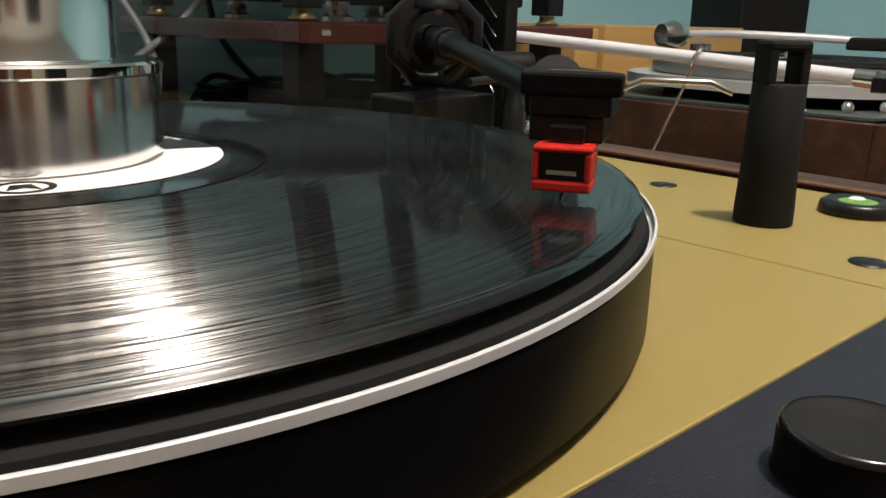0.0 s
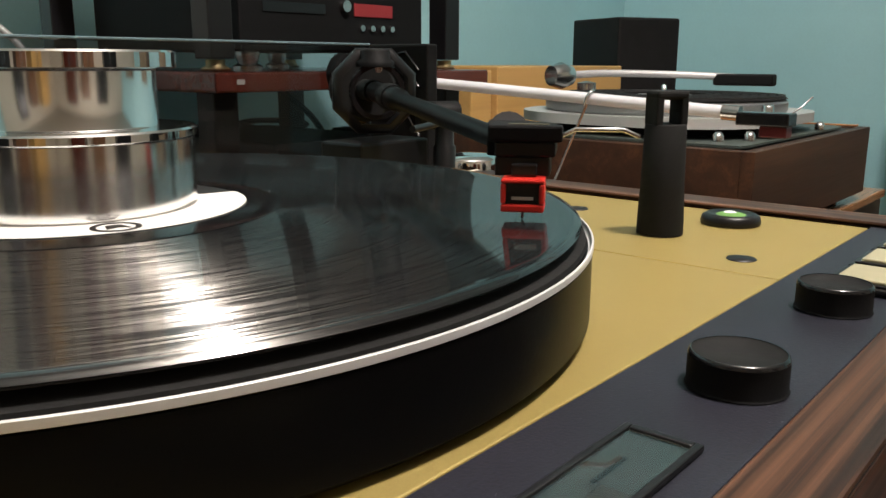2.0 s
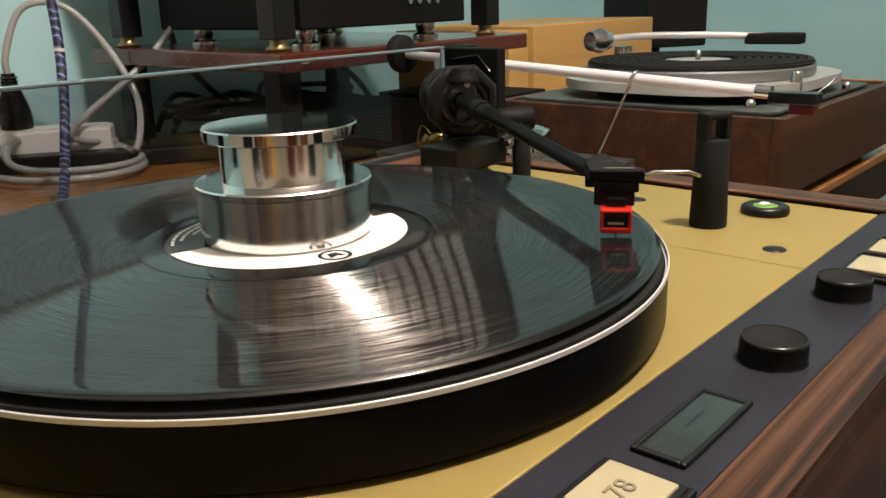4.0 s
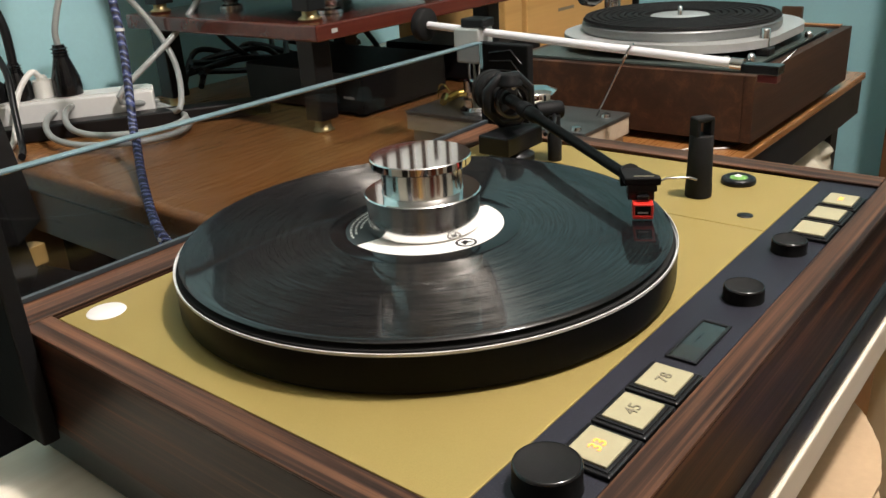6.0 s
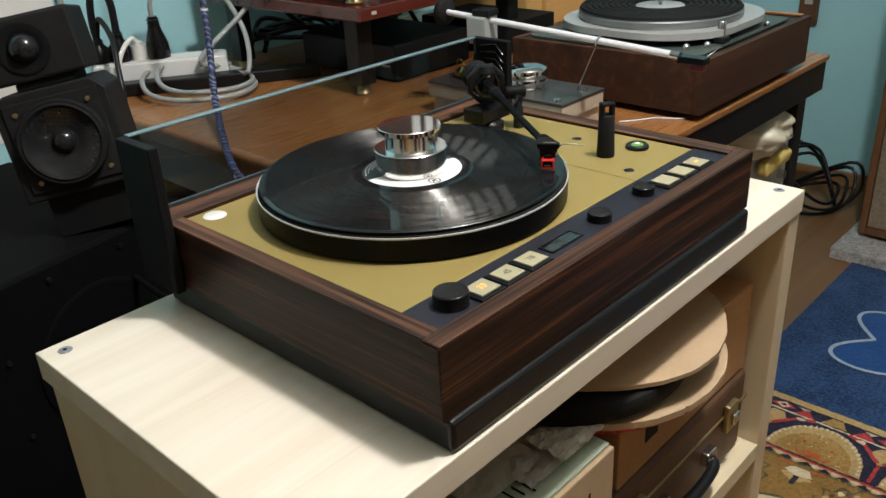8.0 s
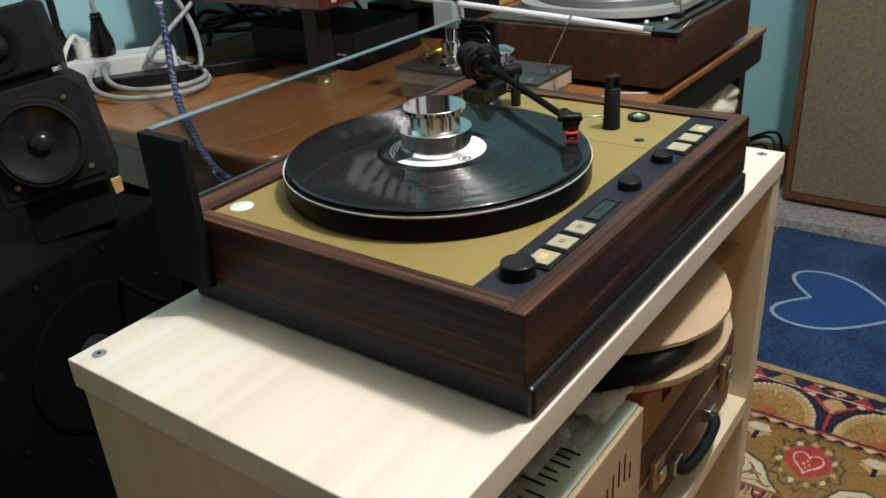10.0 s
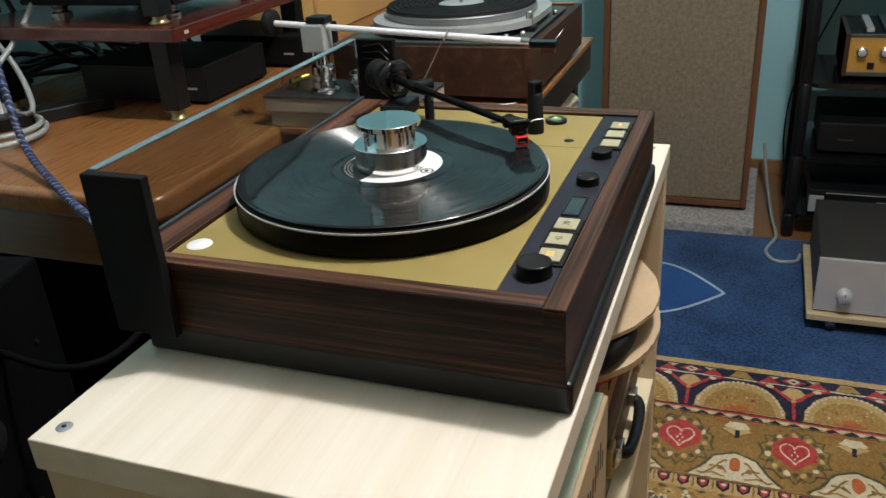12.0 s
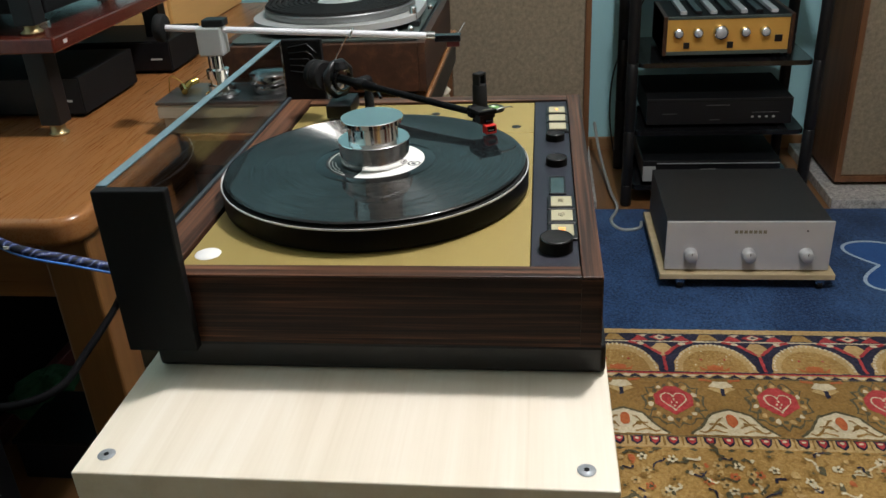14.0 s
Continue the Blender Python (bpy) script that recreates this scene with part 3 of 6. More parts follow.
def turntable():
    t = thing("turntable", (0.06, -0.0155, BZ), "rosewood turntable with a gold plate and black platter", "turntable")
    part("base", boxed(PX0 + 0.004, PX1 - 0.002, PY0 - 0.0045, PY1 - 0.004, BZ + 0.0005, -0.0645, 0.0045, 3), M_black, t, "black base of the plinth")
    # mitred frame: long boards run along x, short ones along y
    top, bot = 0.0025, -0.064
    for name, x0, x1, y0, y1, mi in (("front_board", PX0, PX1, PY0, SY0 - 0.0005, M_rose_x), ("back_board", PX0, PX1, GY1 + 0.0005, PY1, M_rose_x)):
        f = part(name, boxed(x0, x1, y0, y1, bot, top - 0.0022, 0.0005), mi, t, "dark rosewood veneer")
        part("edge_strip", boxed(x0, x1, y0, y1, top - 0.002, top, 0.0008), M_rose_tx, f, "rosewood top edge, toned lighter than the boards")
    for name, x0, x1 in (("side_board", PX0, GX0 - 0.0005), ("side_board", GX1 + 0.0005, PX1)):
        f = part(name, boxed(x0 + (0.0003 if x0 < 0 else 0), x1 - (0.0003 if x0 > 0 else 0), SY0, GY1, bot, top - 0.0022), M_rose_y, t, "dark rosewood veneer")
        part("edge_strip", boxed(x0, x1, SY0, GY1, top - 0.002, top, 0.0008), M_rose_ty, f, "rosewood top edge, toned lighter than the boards")
    for y0, y1 in ((PY0 + 0.001, SY0), (GY1, PY1 - 0.001)):
        part("end_grain", boxed(PX0 - 0.0004, PX0 + 0.0006, y0, y1, bot + 0.0005, top - 0.0025), M_rose_y, t)
    part("floor_pan", boxed(GX0, GX1, SY0, GY1, -0.030, -0.006), M_black_matt, t)
    sx = 0.1678
    part("top_plate", boxed(GX0 + 0.0020, sx - 0.0004, GY0 + 0.0004, GY1 - 0.0020, -0.005, 0.0, 0.0006), M_gold, t, "gold anodised metal plate")
    part("arm_board", boxed(sx + 0.0004, GX1 - 0.0020, GY0 + 0.0004, GY1 - 0.0020, -0.005, 0.0, 0.0006), M_gold, t, "gold anodised arm board")
    part("control_strip", boxed(GX0 + 0.0006, GX1 - 0.0006, SY0 + 0.0006, GY0 - 0.0004, -0.005, 0.0005, 0.0004), M_strip, t, "blue-black control strip")

    # platter
    c = (RC[0], RC[1], 0)
    pl = part("platter", lathe([(0.02, 0.0015), (0.1530, 0.0015), (0.1545, 0.003), (0.1546, 0.0222), (0.1534, 0.0225), (0.02, 0.0225)], c, 160), M_anod, t, "black anodised platter")
    part("bright_ring", lathe([(0.1534, 0.0226), (0.1546, 0.0226), (0.1549, 0.0228), (0.1549, 0.0243), (0.1547, 0.0245), (0.1543, 0.0245)], c, 160), M_satin, pl, "bright silver rim")
    part("mat", lathe([(0.004, 0.0228), (0.1520, 0.0228), (0.1530, 0.0234), (0.1526, 0.0247), (0.1500, 0.0253), (0.1485, 0.0266), (0.147, 0.0269), (0.004, 0.0269)], c, 128), M_rubber, pl, "black rubber mat")
    part("spindle", lathe([(0.0035, 0.02), (0.0035, 0.036), (0, 0.038)], c, 20), M_steel, pl)

    # push buttons with pale caps
    def button(x, text, lit):
        y = -0.1815
        k = part("push_button", boxed(x - 0.0148, x + 0.0148, y - 0.0132, y + 0.0132, 0.0008, 0.0030, 0.0008), M_black, t, "black button frame")
        part("cap", boxed(x - 0.0112, x + 0.0112, y - 0.0098, y + 0.0098, 0.0031, 0.0048, 0.0005), M_ivory, k, "ivory push cap")
        part("surround", boxed(x - 0.0130, x + 0.0130, y - 0.0115, y + 0.0115, 0.0030, 0.0038, 0.0003), M_black, k)
        if text:
            words("figures", text, 0.0085, Matrix.Translation((x, y, 0.0050)) @ pose(0, 0, 0, 0, 0, 0), M_orange_text if lit else M_ink, k)
        elif lit:
            part("lamp_mark", boxed(x - 0.003, x + 0.003, y - 0.0015, y + 0.0015, 0.0049, 0.0051), M_orange_text, k)
    for x, s, lit in ((-0.1085, "33", True), (-0.0770, "45", False), (-0.0455, "78", False), (0.1775, "", False), (0.2095, "", False), (0.2415, "", True)):
        button(x, s, lit)

    # knobs
    for x, y, r, h in ((-0.1385, -0.1755, 0.0142, 0.0125), (0.0620, -0.1788, 0.0112, 0.0090), (0.1407, -0.1782, 0.0107, 0.0090)):
        k = part("knob", lathe([(0, 0.0008), (r * 1.03, 0.0008), (r * 1.01, h * 0.12), (r, h * 0.15), (r, h - 0.0011)], (x, y, 0), 48), M_black_matt, t, "black round knob")
        part("rim", lathe([(r, h - 0.0011), (r * 0.985, h - 0.0005), (r * 0.945, h), (r * 0.93, h)], (x, y, 0), 48), M_black_gloss, k, "glossy bevelled rim")
        part("cap", lathe([(r * 0.93, h - 0.0001), (r * 0.90, h - 0.0006), (0, h - 0.0006)], (x, y, 0), 48), M_rubber, k)

    # stroboscope window
    bm = bmesh.new()
    for x0, x1, y0, y1 in ((-0.0212, 0.0250, -0.1868, -0.1851), (-0.0212, 0.0250, -0.1720, -0.1703), (-0.0212, -0.0190, -0.1851, -0.1720), (0.0228, 0.0250, -0.1851, -0.1720)):
        box(bm, x0, x1, y0, y1, 0.0007, 0.0022, 0.0004)
    w = part("window_bezel", bm, M_black, t, "black window bezel")
    part("lens", boxed(-0.0189, 0.0227, -0.1850, -0.1721, 0.0012, 0.0017), M_window, w, "clear window lens")
    part("scale", boxed(-0.0189, 0.0227, -0.1850, -0.1721, 0.0006, 0.0008), M_lcd, w, "dim grey-green dial")
    part("pointer", boxed(0.000, 0.012, -0.1775, -0.1765, 0.0009, 0.0011), M_black_matt, w)

    # arm rest, level, plugs and dot
    px, py = 0.2138, -0.0876
    ar = part("arm_rest", lathe([(0, 0.0004), (0.0098, 0.0004), (0.0098, 0.006), (0.0092, 0.020), (0.0086, 0.0465), (0.0080, 0.0472), (0, 0.0465)], (px, py, 0), 32), M_rubber, t, "black arm rest post")
    bm = bmesh.new()
    rot = Matrix.Translation((px, py, 0)) @ Matrix.Rotation(radians(-33), 4, "Z")
    for s in (-1, 1):
        b2 = boxed(s * 0.0058 - 0.0017, s * 0.0058 + 0.0017, -0.0050, 0.0050, 0.0465, 0.0585, 0.0008)
        b2.transform(rot)
        me = bpy.data.meshes.new("tmp")
        b2.to_mesh(me)
        b2.free()
        bm.from_mesh(me)
        bpy.data.meshes.remove(me)
    b2 = boxed(-0.0075, 0.0075, -0.0052, 0.0052, 0.0572, 0.0608, 0.0012)
    b2.transform(rot)
    me = bpy.data.meshes.new("tmp")
    b2.to_mesh(me)
    b2.free()
    bm.from_mesh(me)
    bpy.data.meshes.remove(me)
    part("yoke", bm, M_rubber, ar)
    lv = part("spirit_level", lathe([(0, 0.0003), (0.0130, 0.0003), (0.0133, 0.0015), (0.0128, 0.0040), (0.0108, 0.0052), (0.0088, 0.0046), (0, 0.0040)], (0.2562, -0.1024, 0), 40), M_black, t, "round black level")
    part("vial", lathe([(0, 0.0052), (0.0050, 0.0050), (0.0075, 0.0042), (0, 0.0041)], (0.2562, -0.1024, 0), 32), M_green, lv, "green spirit vial")
    part("bubble", lathe([(0, 0.0059), (0.0022, 0.0056), (0.003, 0.0050)], (0.2577, -0.1014, 0), 20), M_white, lv)
    for x, y in ((0.2445, -0.0285), (0.1893, -0.1325)):
        part("plug", lathe([(0, 0.0006), (0.0052, 0.0006), (0.0056, 0.0001)], (x, y, 0), 28), M_black, t, "black plug")
    part("white_dot", lathe([(0, 0.0006), (0.0113, 0.0006), (0.0117, 0.0001)], (-0.1495, 0.1300, 0), 36), M_white, t, "white round sticker")

    # lifted dust cover standing behind the plate
    dc = part("dust_cover", boxed(-0.1938, 0.3148, 0.1842, 0.1925, -0.058, 0.0826, 0.0004), M_smoke, t, "smoked clear acrylic cover")
    dc.visible_shadow = False
    part("top_edge", boxed(-0.1938, 0.3148, 0.1841, 0.1927, 0.0827, 0.0842, 0.0004), M_edge, dc, "bluish acrylic edge")
    # thin dark bluish strip along the plinth's back edge
    part("lower_strip", boxed(-0.190, 0.3130, 0.1795, 0.1838, 0.0027, 0.0060, 0.0004), M_low_strip, dc)
    part("side_panel", boxed(-0.2045, -0.1940, 0.1310, 0.1930, -0.0665, 0.0835, 0.0015), M_black_matt, dc, "black side panel")
    sp = part("side_panel", boxed(0.3150, 0.3255, 0.1310, 0.1930, -0.0665, 0.0835, 0.0015), M_black_matt, dc, "black side panel")
    for k in range(5):
        part("rib", tube([(0.3144, 0.176, 0.074 - 0.008 * k), (0.3144, 0.150, 0.078 - 0.010 * k), (0.3144, 0.138, 0.066 - 0.011 * k)], 0.0011, 6), M_black_gloss, sp)

    # tonearm
    P = Vector((0.2165, 0.0840, 0.0560))
    a = part("tonearm", lathe([(0, 0.0003), (0.020, 0.0003), (0.020, 0.009), (0.016, 0.011), (0.015, 0.0133), (0, 0.0133)], (P.x, P.y, 0), 36), M_black, t, "black tonearm with a red cartridge")
    part("bearing_block", boxed(P.x - 0.027, P.x + 0.027, P.y - 0.015, P.y + 0.016, 0.0135, 0.0300, 0.0015), M_black, a, "square bearing block")
    E_ = Vector((0.1005, -0.0862, 0.0475))
    ax = (E_ - P).normalized()
    flat = Vector((ax.x, ax.y, 0)).normalized()
    ring = [(0.0195, -0.0045), (0.0225, -0.0045), (0.0250, -0.002), (0.0250, 0.002), (0.0225, 0.0045), (0.0195, 0.0045)]
    part("gimbal_ring", lathe(ring, seg=8, m=axis_matrix(P - flat * 0.004, flat) @ Matrix.Rotation(radians(22.5), 4, "Z"), closed=True), M_black, a)
    part("inner_ring", lathe([(0.0125, -0.003), (0.0150, -0.003), (0.0150, 0.003), (0.0125, 0.003)], seg=32, m=axis_matrix(P + flat * 0.003, flat), closed=True), M_black_gloss, a)
    part("pivot_cap", lathe([(0, 0.0785), (0.0072, 0.0785), (0.0082, 0.0775), (0.0082, 0.0735), (0.0105, 0.072), (0.0105, 0.069), (0, 0.069)], (P.x, P.y, 0), 32), M_black_matt, a)
    part("bearing_screw", lathe([(0, 0.003), (0.002, 0.003), (0.002, 0), (0, 0)], seg=12, m=axis_matrix(P + flat * 0.006 + Vector((0, 0, 0.012)), flat)), M_steel, a, "bright bearing screw")
    cw = axis_matrix(P - flat * 0.040, flat)
    part("counterweight", lathe([(0, -0.011), (0.0165, -0.011), (0.0185, -0.008), (0.0185, -0.002), (0.0170, -0.001), (0.0170, 0.001), (0.0185, 0.002), (0.0185, 0.010), (0.0165, 0.012), (0.006, 0.012), (0.006, 0.036), (0, 0.036)], seg=48, m=cw), M_rubber, a)
    part("tube", tube([P, P + ax * 0.030, P + ax * 0.032, P + ax * 0.058, P + ax * 0.060, E_], [0.0054, 0.0054, 0.0060, 0.0056, 0.0041, 0.0036], 20), M_anod, a)
    part("collar", lathe([(0.0045, -0.007), (0.0064, -0.007), (0.0068, -0.003), (0.0068, 0.003), (0.0064, 0.007), (0.0045, 0.007)], seg=28, m=axis_matrix(P + ax * 0.036, ax)), M_black_matt, a)
    part("lift_post", lathe([(0, 0.0004), (0.0062, 0.0004), (0.0062, 0.026), (0.0052, 0.027), (0.0052, 0.040), (0, 0.040)], (0.2420, 0.0560, 0), 24), M_black, a)
    part("side_weight", lathe([(0, -0.012), (0.007, -0.012), (0.008, -0.010), (0.008, 0.010), (0.007, 0.012), (0, 0.012)], seg=28, m=axis_matrix((0.2460, 0.0640, 0.0425), (0.8, -0.6, 0))), M_black_matt, a)
    part("lift_bar", tube([(0.2420, 0.056, 0.040), (0.215, 0.040, 0.0405), (0.186, 0.030, 0.0400)], 0.0018, 8, smooth=4), M_black, a)

    # headshell and cartridge, turned to the groove
    fw, rt = Vector((-0.866, -0.50, 0)), Vector((0.50, -0.866, 0))
    C = Vector((0.0786, -0.1074, 0))
    hm = Matrix.Translation(C) @ Matrix((( -fw.x, rt.x, 0, 0), (-fw.y, rt.y, 0, 0), (0, 0, 1, 0), (0, 0, 0, 1)))
    # local x runs back along the shell, y to its finger side
    hs = part("headshell", prism([(0.003, -0.0105), (0.003, 0.0110), (0.009, 0.0110), (0.014, 0.0050), (0.029, -0.0020), (0.034, -0.0080), (0.028, -0.0130), (0.012, -0.0115)], 0.0498, 0.0546, m=hm, bevel=0.0008), M_black_matt, a, "black wedge headshell")
    part("rear_block", prism([(0.019, -0.0125), (0.019, -0.0005), (0.029, -0.0030), (0.0335, -0.0085), (0.028, -0.0128)], 0.0440, 0.0497, m=hm, bevel=0.0006), M_black_matt, hs)
    part("socket", tube([hm @ Vector((0.022, -0.006, 0.0520)), E_], [0.0062, 0.0052], 16), M_black, hs)
    part("underside", prism([(0.004, -0.0085), (0.004, 0.0090), (0.022, 0.0090), (0.022, -0.0085)], 0.0455, 0.0497, m=hm, bevel=0.0005), M_black, hs)
    part("maker_mark", prism([(0.0060, -0.005), (0.0060, 0.007), (0.0075, 0.007), (0.0075, -0.005)], 0.0547, 0.0549, m=hm), M_ink, hs)
    part("cartridge", prism([(0.005, -0.0085), (0.005, 0.0075), (0.020, 0.0075), (0.020, -0.0085)], 0.0398, 0.0454, m=hm, bevel=0.0005), M_black, hs, "black cartridge body")
    bm = bmesh.new()
    for y0, y1, z0, z1 in ((-0.0058, 0.0066, 0.0388, 0.0401), (-0.0058, 0.0066, 0.0306, 0.0329), (-0.0058, -0.0043, 0.0329, 0.0388), (0.0051, 0.0066, 0.0329, 0.0388)):
        b2 = boxed(-0.0040, 0.0060, y0, y1, z0, z1, 0.0006)
        b2.transform(hm)
        me = bpy.data.meshes.new("tmp")
        b2.to_mesh(me)
        b2.free()
        bm.from_mesh(me)
        bpy.data.meshes.remove(me)
    part("stylus_frame", bm, M_red, hs, "red stylus frame")
    part("stylus_plate", prism([(-0.0030, -0.0044), (-0.0030, 0.0052), (0.0050, 0.0052), (0.0050, -0.0044)], 0.0328, 0.0389, m=hm), M_black_gloss, hs)
    part("small_print", prism([(-0.0033, -0.0027), (-0.0033, 0.0035), (-0.0029, 0.0035), (-0.0029, -0.0027)], 0.0341, 0.0350, m=hm), M_pale_ink, hs)
    part("stylus_block", prism([(0.0005, -0.0034), (0.0005, 0.0042), (0.0085, 0.0042), (0.0085, -0.0034)], 0.0402, 0.0440, m=hm, bevel=0.0006), M_black_gloss, hs)
    part("cantilever", tube([hm @ Vector((0.004, 0.0004, 0.0318)), hm @ Vector((-0.002, 0.0004, 0.0288))], 0.0004, 6), M_steel, hs)
    part("finger_lift", tube([hm @ Vector((0.006, 0.0105, 0.0515)), hm @ Vector((0.006, 0.0145, 0.0535)), hm @ Vector((0.007, 0.0280, 0.0535)), hm @ Vector((0.009, 0.0325, 0.0515))], 0.0007, 8), M_steel, hs, "thin steel finger lift")


M_lcd = surf("dim_dial", (0.060, 0.070, 0.070), 0.4, relief=0.0)
# faint emission painted into the vial, which is no lamp
M_green = glow("green_vial_glow", (0.12, 0.27, 0.06), 0.10)
turntable()


def record():
    o = (RC[0], RC[1], REC_Z - 0.002)
    r = thing("vinyl_record", o, "black grooved vinyl record with a half white label", "record")
    z = 0.0
    part("disc", lathe([(0.0036, 0.0004), (0.0036, 0.0018), (0.050, 0.0018), (0.052, 0.0016), (0.056, 0.0014), (0.144, 0.0014), (0.1475, 0.0020), (0.1506, 0.0019), (0.1514, 0.0012), (0.1508, 0.0004), (0.147, 0.0001)], o, 192), M_vinyl, r, angle=60)
    part("lead_in", lathe([(0.0505, 0.0020), (0.060, 0.00165), (0.0605, 0.00155)], o, 96), M_vinyl_plain, r)
    part("label", lathe([(0.004, 0.00205), (0.0495, 0.00205), (0.0500, 0.0018)], o, 96), M_label_black, r, "black paper label")
    # white half, facing the open side
    a0, a1 = radians(165), radians(345)
    poly = [(0.0498 * math.cos(a0 + (a1 - a0) * i / 48), 0.0498 * math.sin(a0 + (a1 - a0) * i / 48)) for i in range(49)]
    lb = part("label_panel", prism(poly, 0.00215, 0.0023, m=Matrix.Translation(o)), M_paper, r, "white half of the label")
    am = radians(255)
    ec = Matrix.Translation((o[0] + 0.0425 * math.cos(am), o[1] + 0.0425 * math.sin(am), o[2])) @ Matrix.Rotation(am + math.pi / 2, 4, "Z")
    em = part("emblem", lathe([(0.0050, 0.0024), (0.0066, 0.0024), (0.0066, 0.00245), (0.0050, 0.00245)], seg=32, m=ec, closed=True), M_black, lb, "dark round emblem")
    part("emblem_mark", prism([(-0.0030, -0.0030), (0.0005, -0.0008), (0.0034, -0.0030), (0.0018, 0.0030), (-0.0022, 0.0026)], 0.0024, 0.00245, m=ec), M_black, em)
    # lines of small print round the dark half
    rnd = random.Random(17)
    for radius, first, last in ((0.0468, 8, 150), (0.0436, 20, 70), (0.0436, 95, 140), (0.0404, 30, 64), (0.0404, 100, 128)):
        aa = first
        while aa < last:
            span = rnd.uniform(2.0, 6.0)
            arc = [(radius + dr, radians(aa + span * q / 3)) for dr, qs in ((0.0007, (0, 1, 2, 3)), (-0.0007, (3, 2, 1, 0))) for q in qs]
            part("print", prism([(rr * math.cos(a), rr * math.sin(a)) for rr, a in arc], 0.00215, 0.0022, m=Matrix.Translation(o)), M_paper, r)
            aa += span + rnd.uniform(0.8, 1.6)
    return r


M_vinyl_plain = surf("smooth_vinyl", (0.006, 0.006, 0.007), 0.12, relief=0.0, rvar=0.03)
M_label_black = surf("black_label", (0.013, 0.012, 0.012), 0.35, relief=0.0)
record()


def clamp_weight():
    z0 = REC_Z + 0.0004
    o = (RC[0], RC[1], z0)
    c = thing("record_clamp", o, "polished aluminium record clamp standing on the label", "clamp")
    part("body", lathe([(0, 0), (0.0335, 0), (0.0335, 0.001), (0.0352, 0.0014), (0.0352, 0.0205)], o, 128), M_polish, c)
    part("flange", lathe([(0.0352, 0.0206), (0.0362, 0.0212), (0.0362, 0.0232), (0.0355, 0.0238), (0.0255, 0.0238)], o, 128), M_chrome, c)
    part("neck", lathe([(0.0254, 0.0238), (0.0250, 0.0242), (0.0250, 0.0400), (0.0262, 0.0405)], o, 128), M_polish, c)
    part("cap", lathe([(0.0262, 0.0406), (0.0306, 0.0406), (0.0312, 0.0411), (0.0312, 0.0452), (0.0306, 0.0458), (0, 0.0458)], o, 128), M_chrome, c)


clamp_weight()


# ---- desk and side table ----
DZ = -0.115


def desk():
    d = thing("desk", (0.85, 0.85, FLOOR), "cherry wood desk with a thick rounded top", "desk")
    part("top", round_slab(0.168, 1.75, 0.455, 1.20, DZ - 0.042, DZ, 0.040, 0.012), M_desk, d)
    part("end_apron", boxed(0.225, 0.247, 0.536, 1.094, DZ - 0.15, DZ - 0.0435, 0.002), M_desk_y, d)
    part("apron", boxed(0.29, 1.65, 0.490, 0.512, DZ - 0.15, DZ - 0.043, 0.002), M_desk, d)
    for x, y in ((0.235, 0.50), (1.68, 0.50), (0.235, 1.13), (1.68, 1.13)):
        part("leg", boxed(x - 0.035, x + 0.035, y - 0.035, y + 0.035, FLOOR + 0.001, DZ - 0.0425, 0.004), M_walnut_z if x > 1 else M_desk_leg, d)


M_desk_leg = wood("desk_leg", [(0.25, (0.13, 0.055, 0.017)), (0.5, (0.20, 0.090, 0.029)), (0.75, (0.26, 0.125, 0.043))], 2, size=1.5, rough=0.35)
desk()


def side_table():
    s = thing("side_table", (0.9, 0.25, FLOOR), "low black table with a brown wooden top", "table")
    part("top", boxed(0.515, 1.283, 0.045, 0.452, DZ - 0.012, DZ, 0.002), M_desk, s, "brown wooden top")
    part("rail", boxed(0.53, 1.279, 0.049, 0.075, DZ - 0.075, DZ - 0.0125, 0.002), M_black, s)
    part("rail", boxed(1.253, 1.279, 0.0755, 0.448, DZ - 0.075, DZ - 0.0125, 0.002), M_black, s)
    for x, y in ((0.55, 0.09), (1.253, 0.09), (0.55, 0.42), (1.253, 0.42)):
        part("leg", boxed(x - 0.022, x + 0.022, y - 0.012, y + 0.026, FLOOR + 0.001, DZ - 0.0755, 0.002), M_black, s)
    part("shelf", boxed(0.54, 1.27, 0.06, 0.44, -0.46, -0.44, 0.002), M_black, s)
    part("plate", boxed(1.2832, 1.2845, 0.065, 0.085, DZ - 0.045, DZ - 0.020), M_silver, s)


side_table()


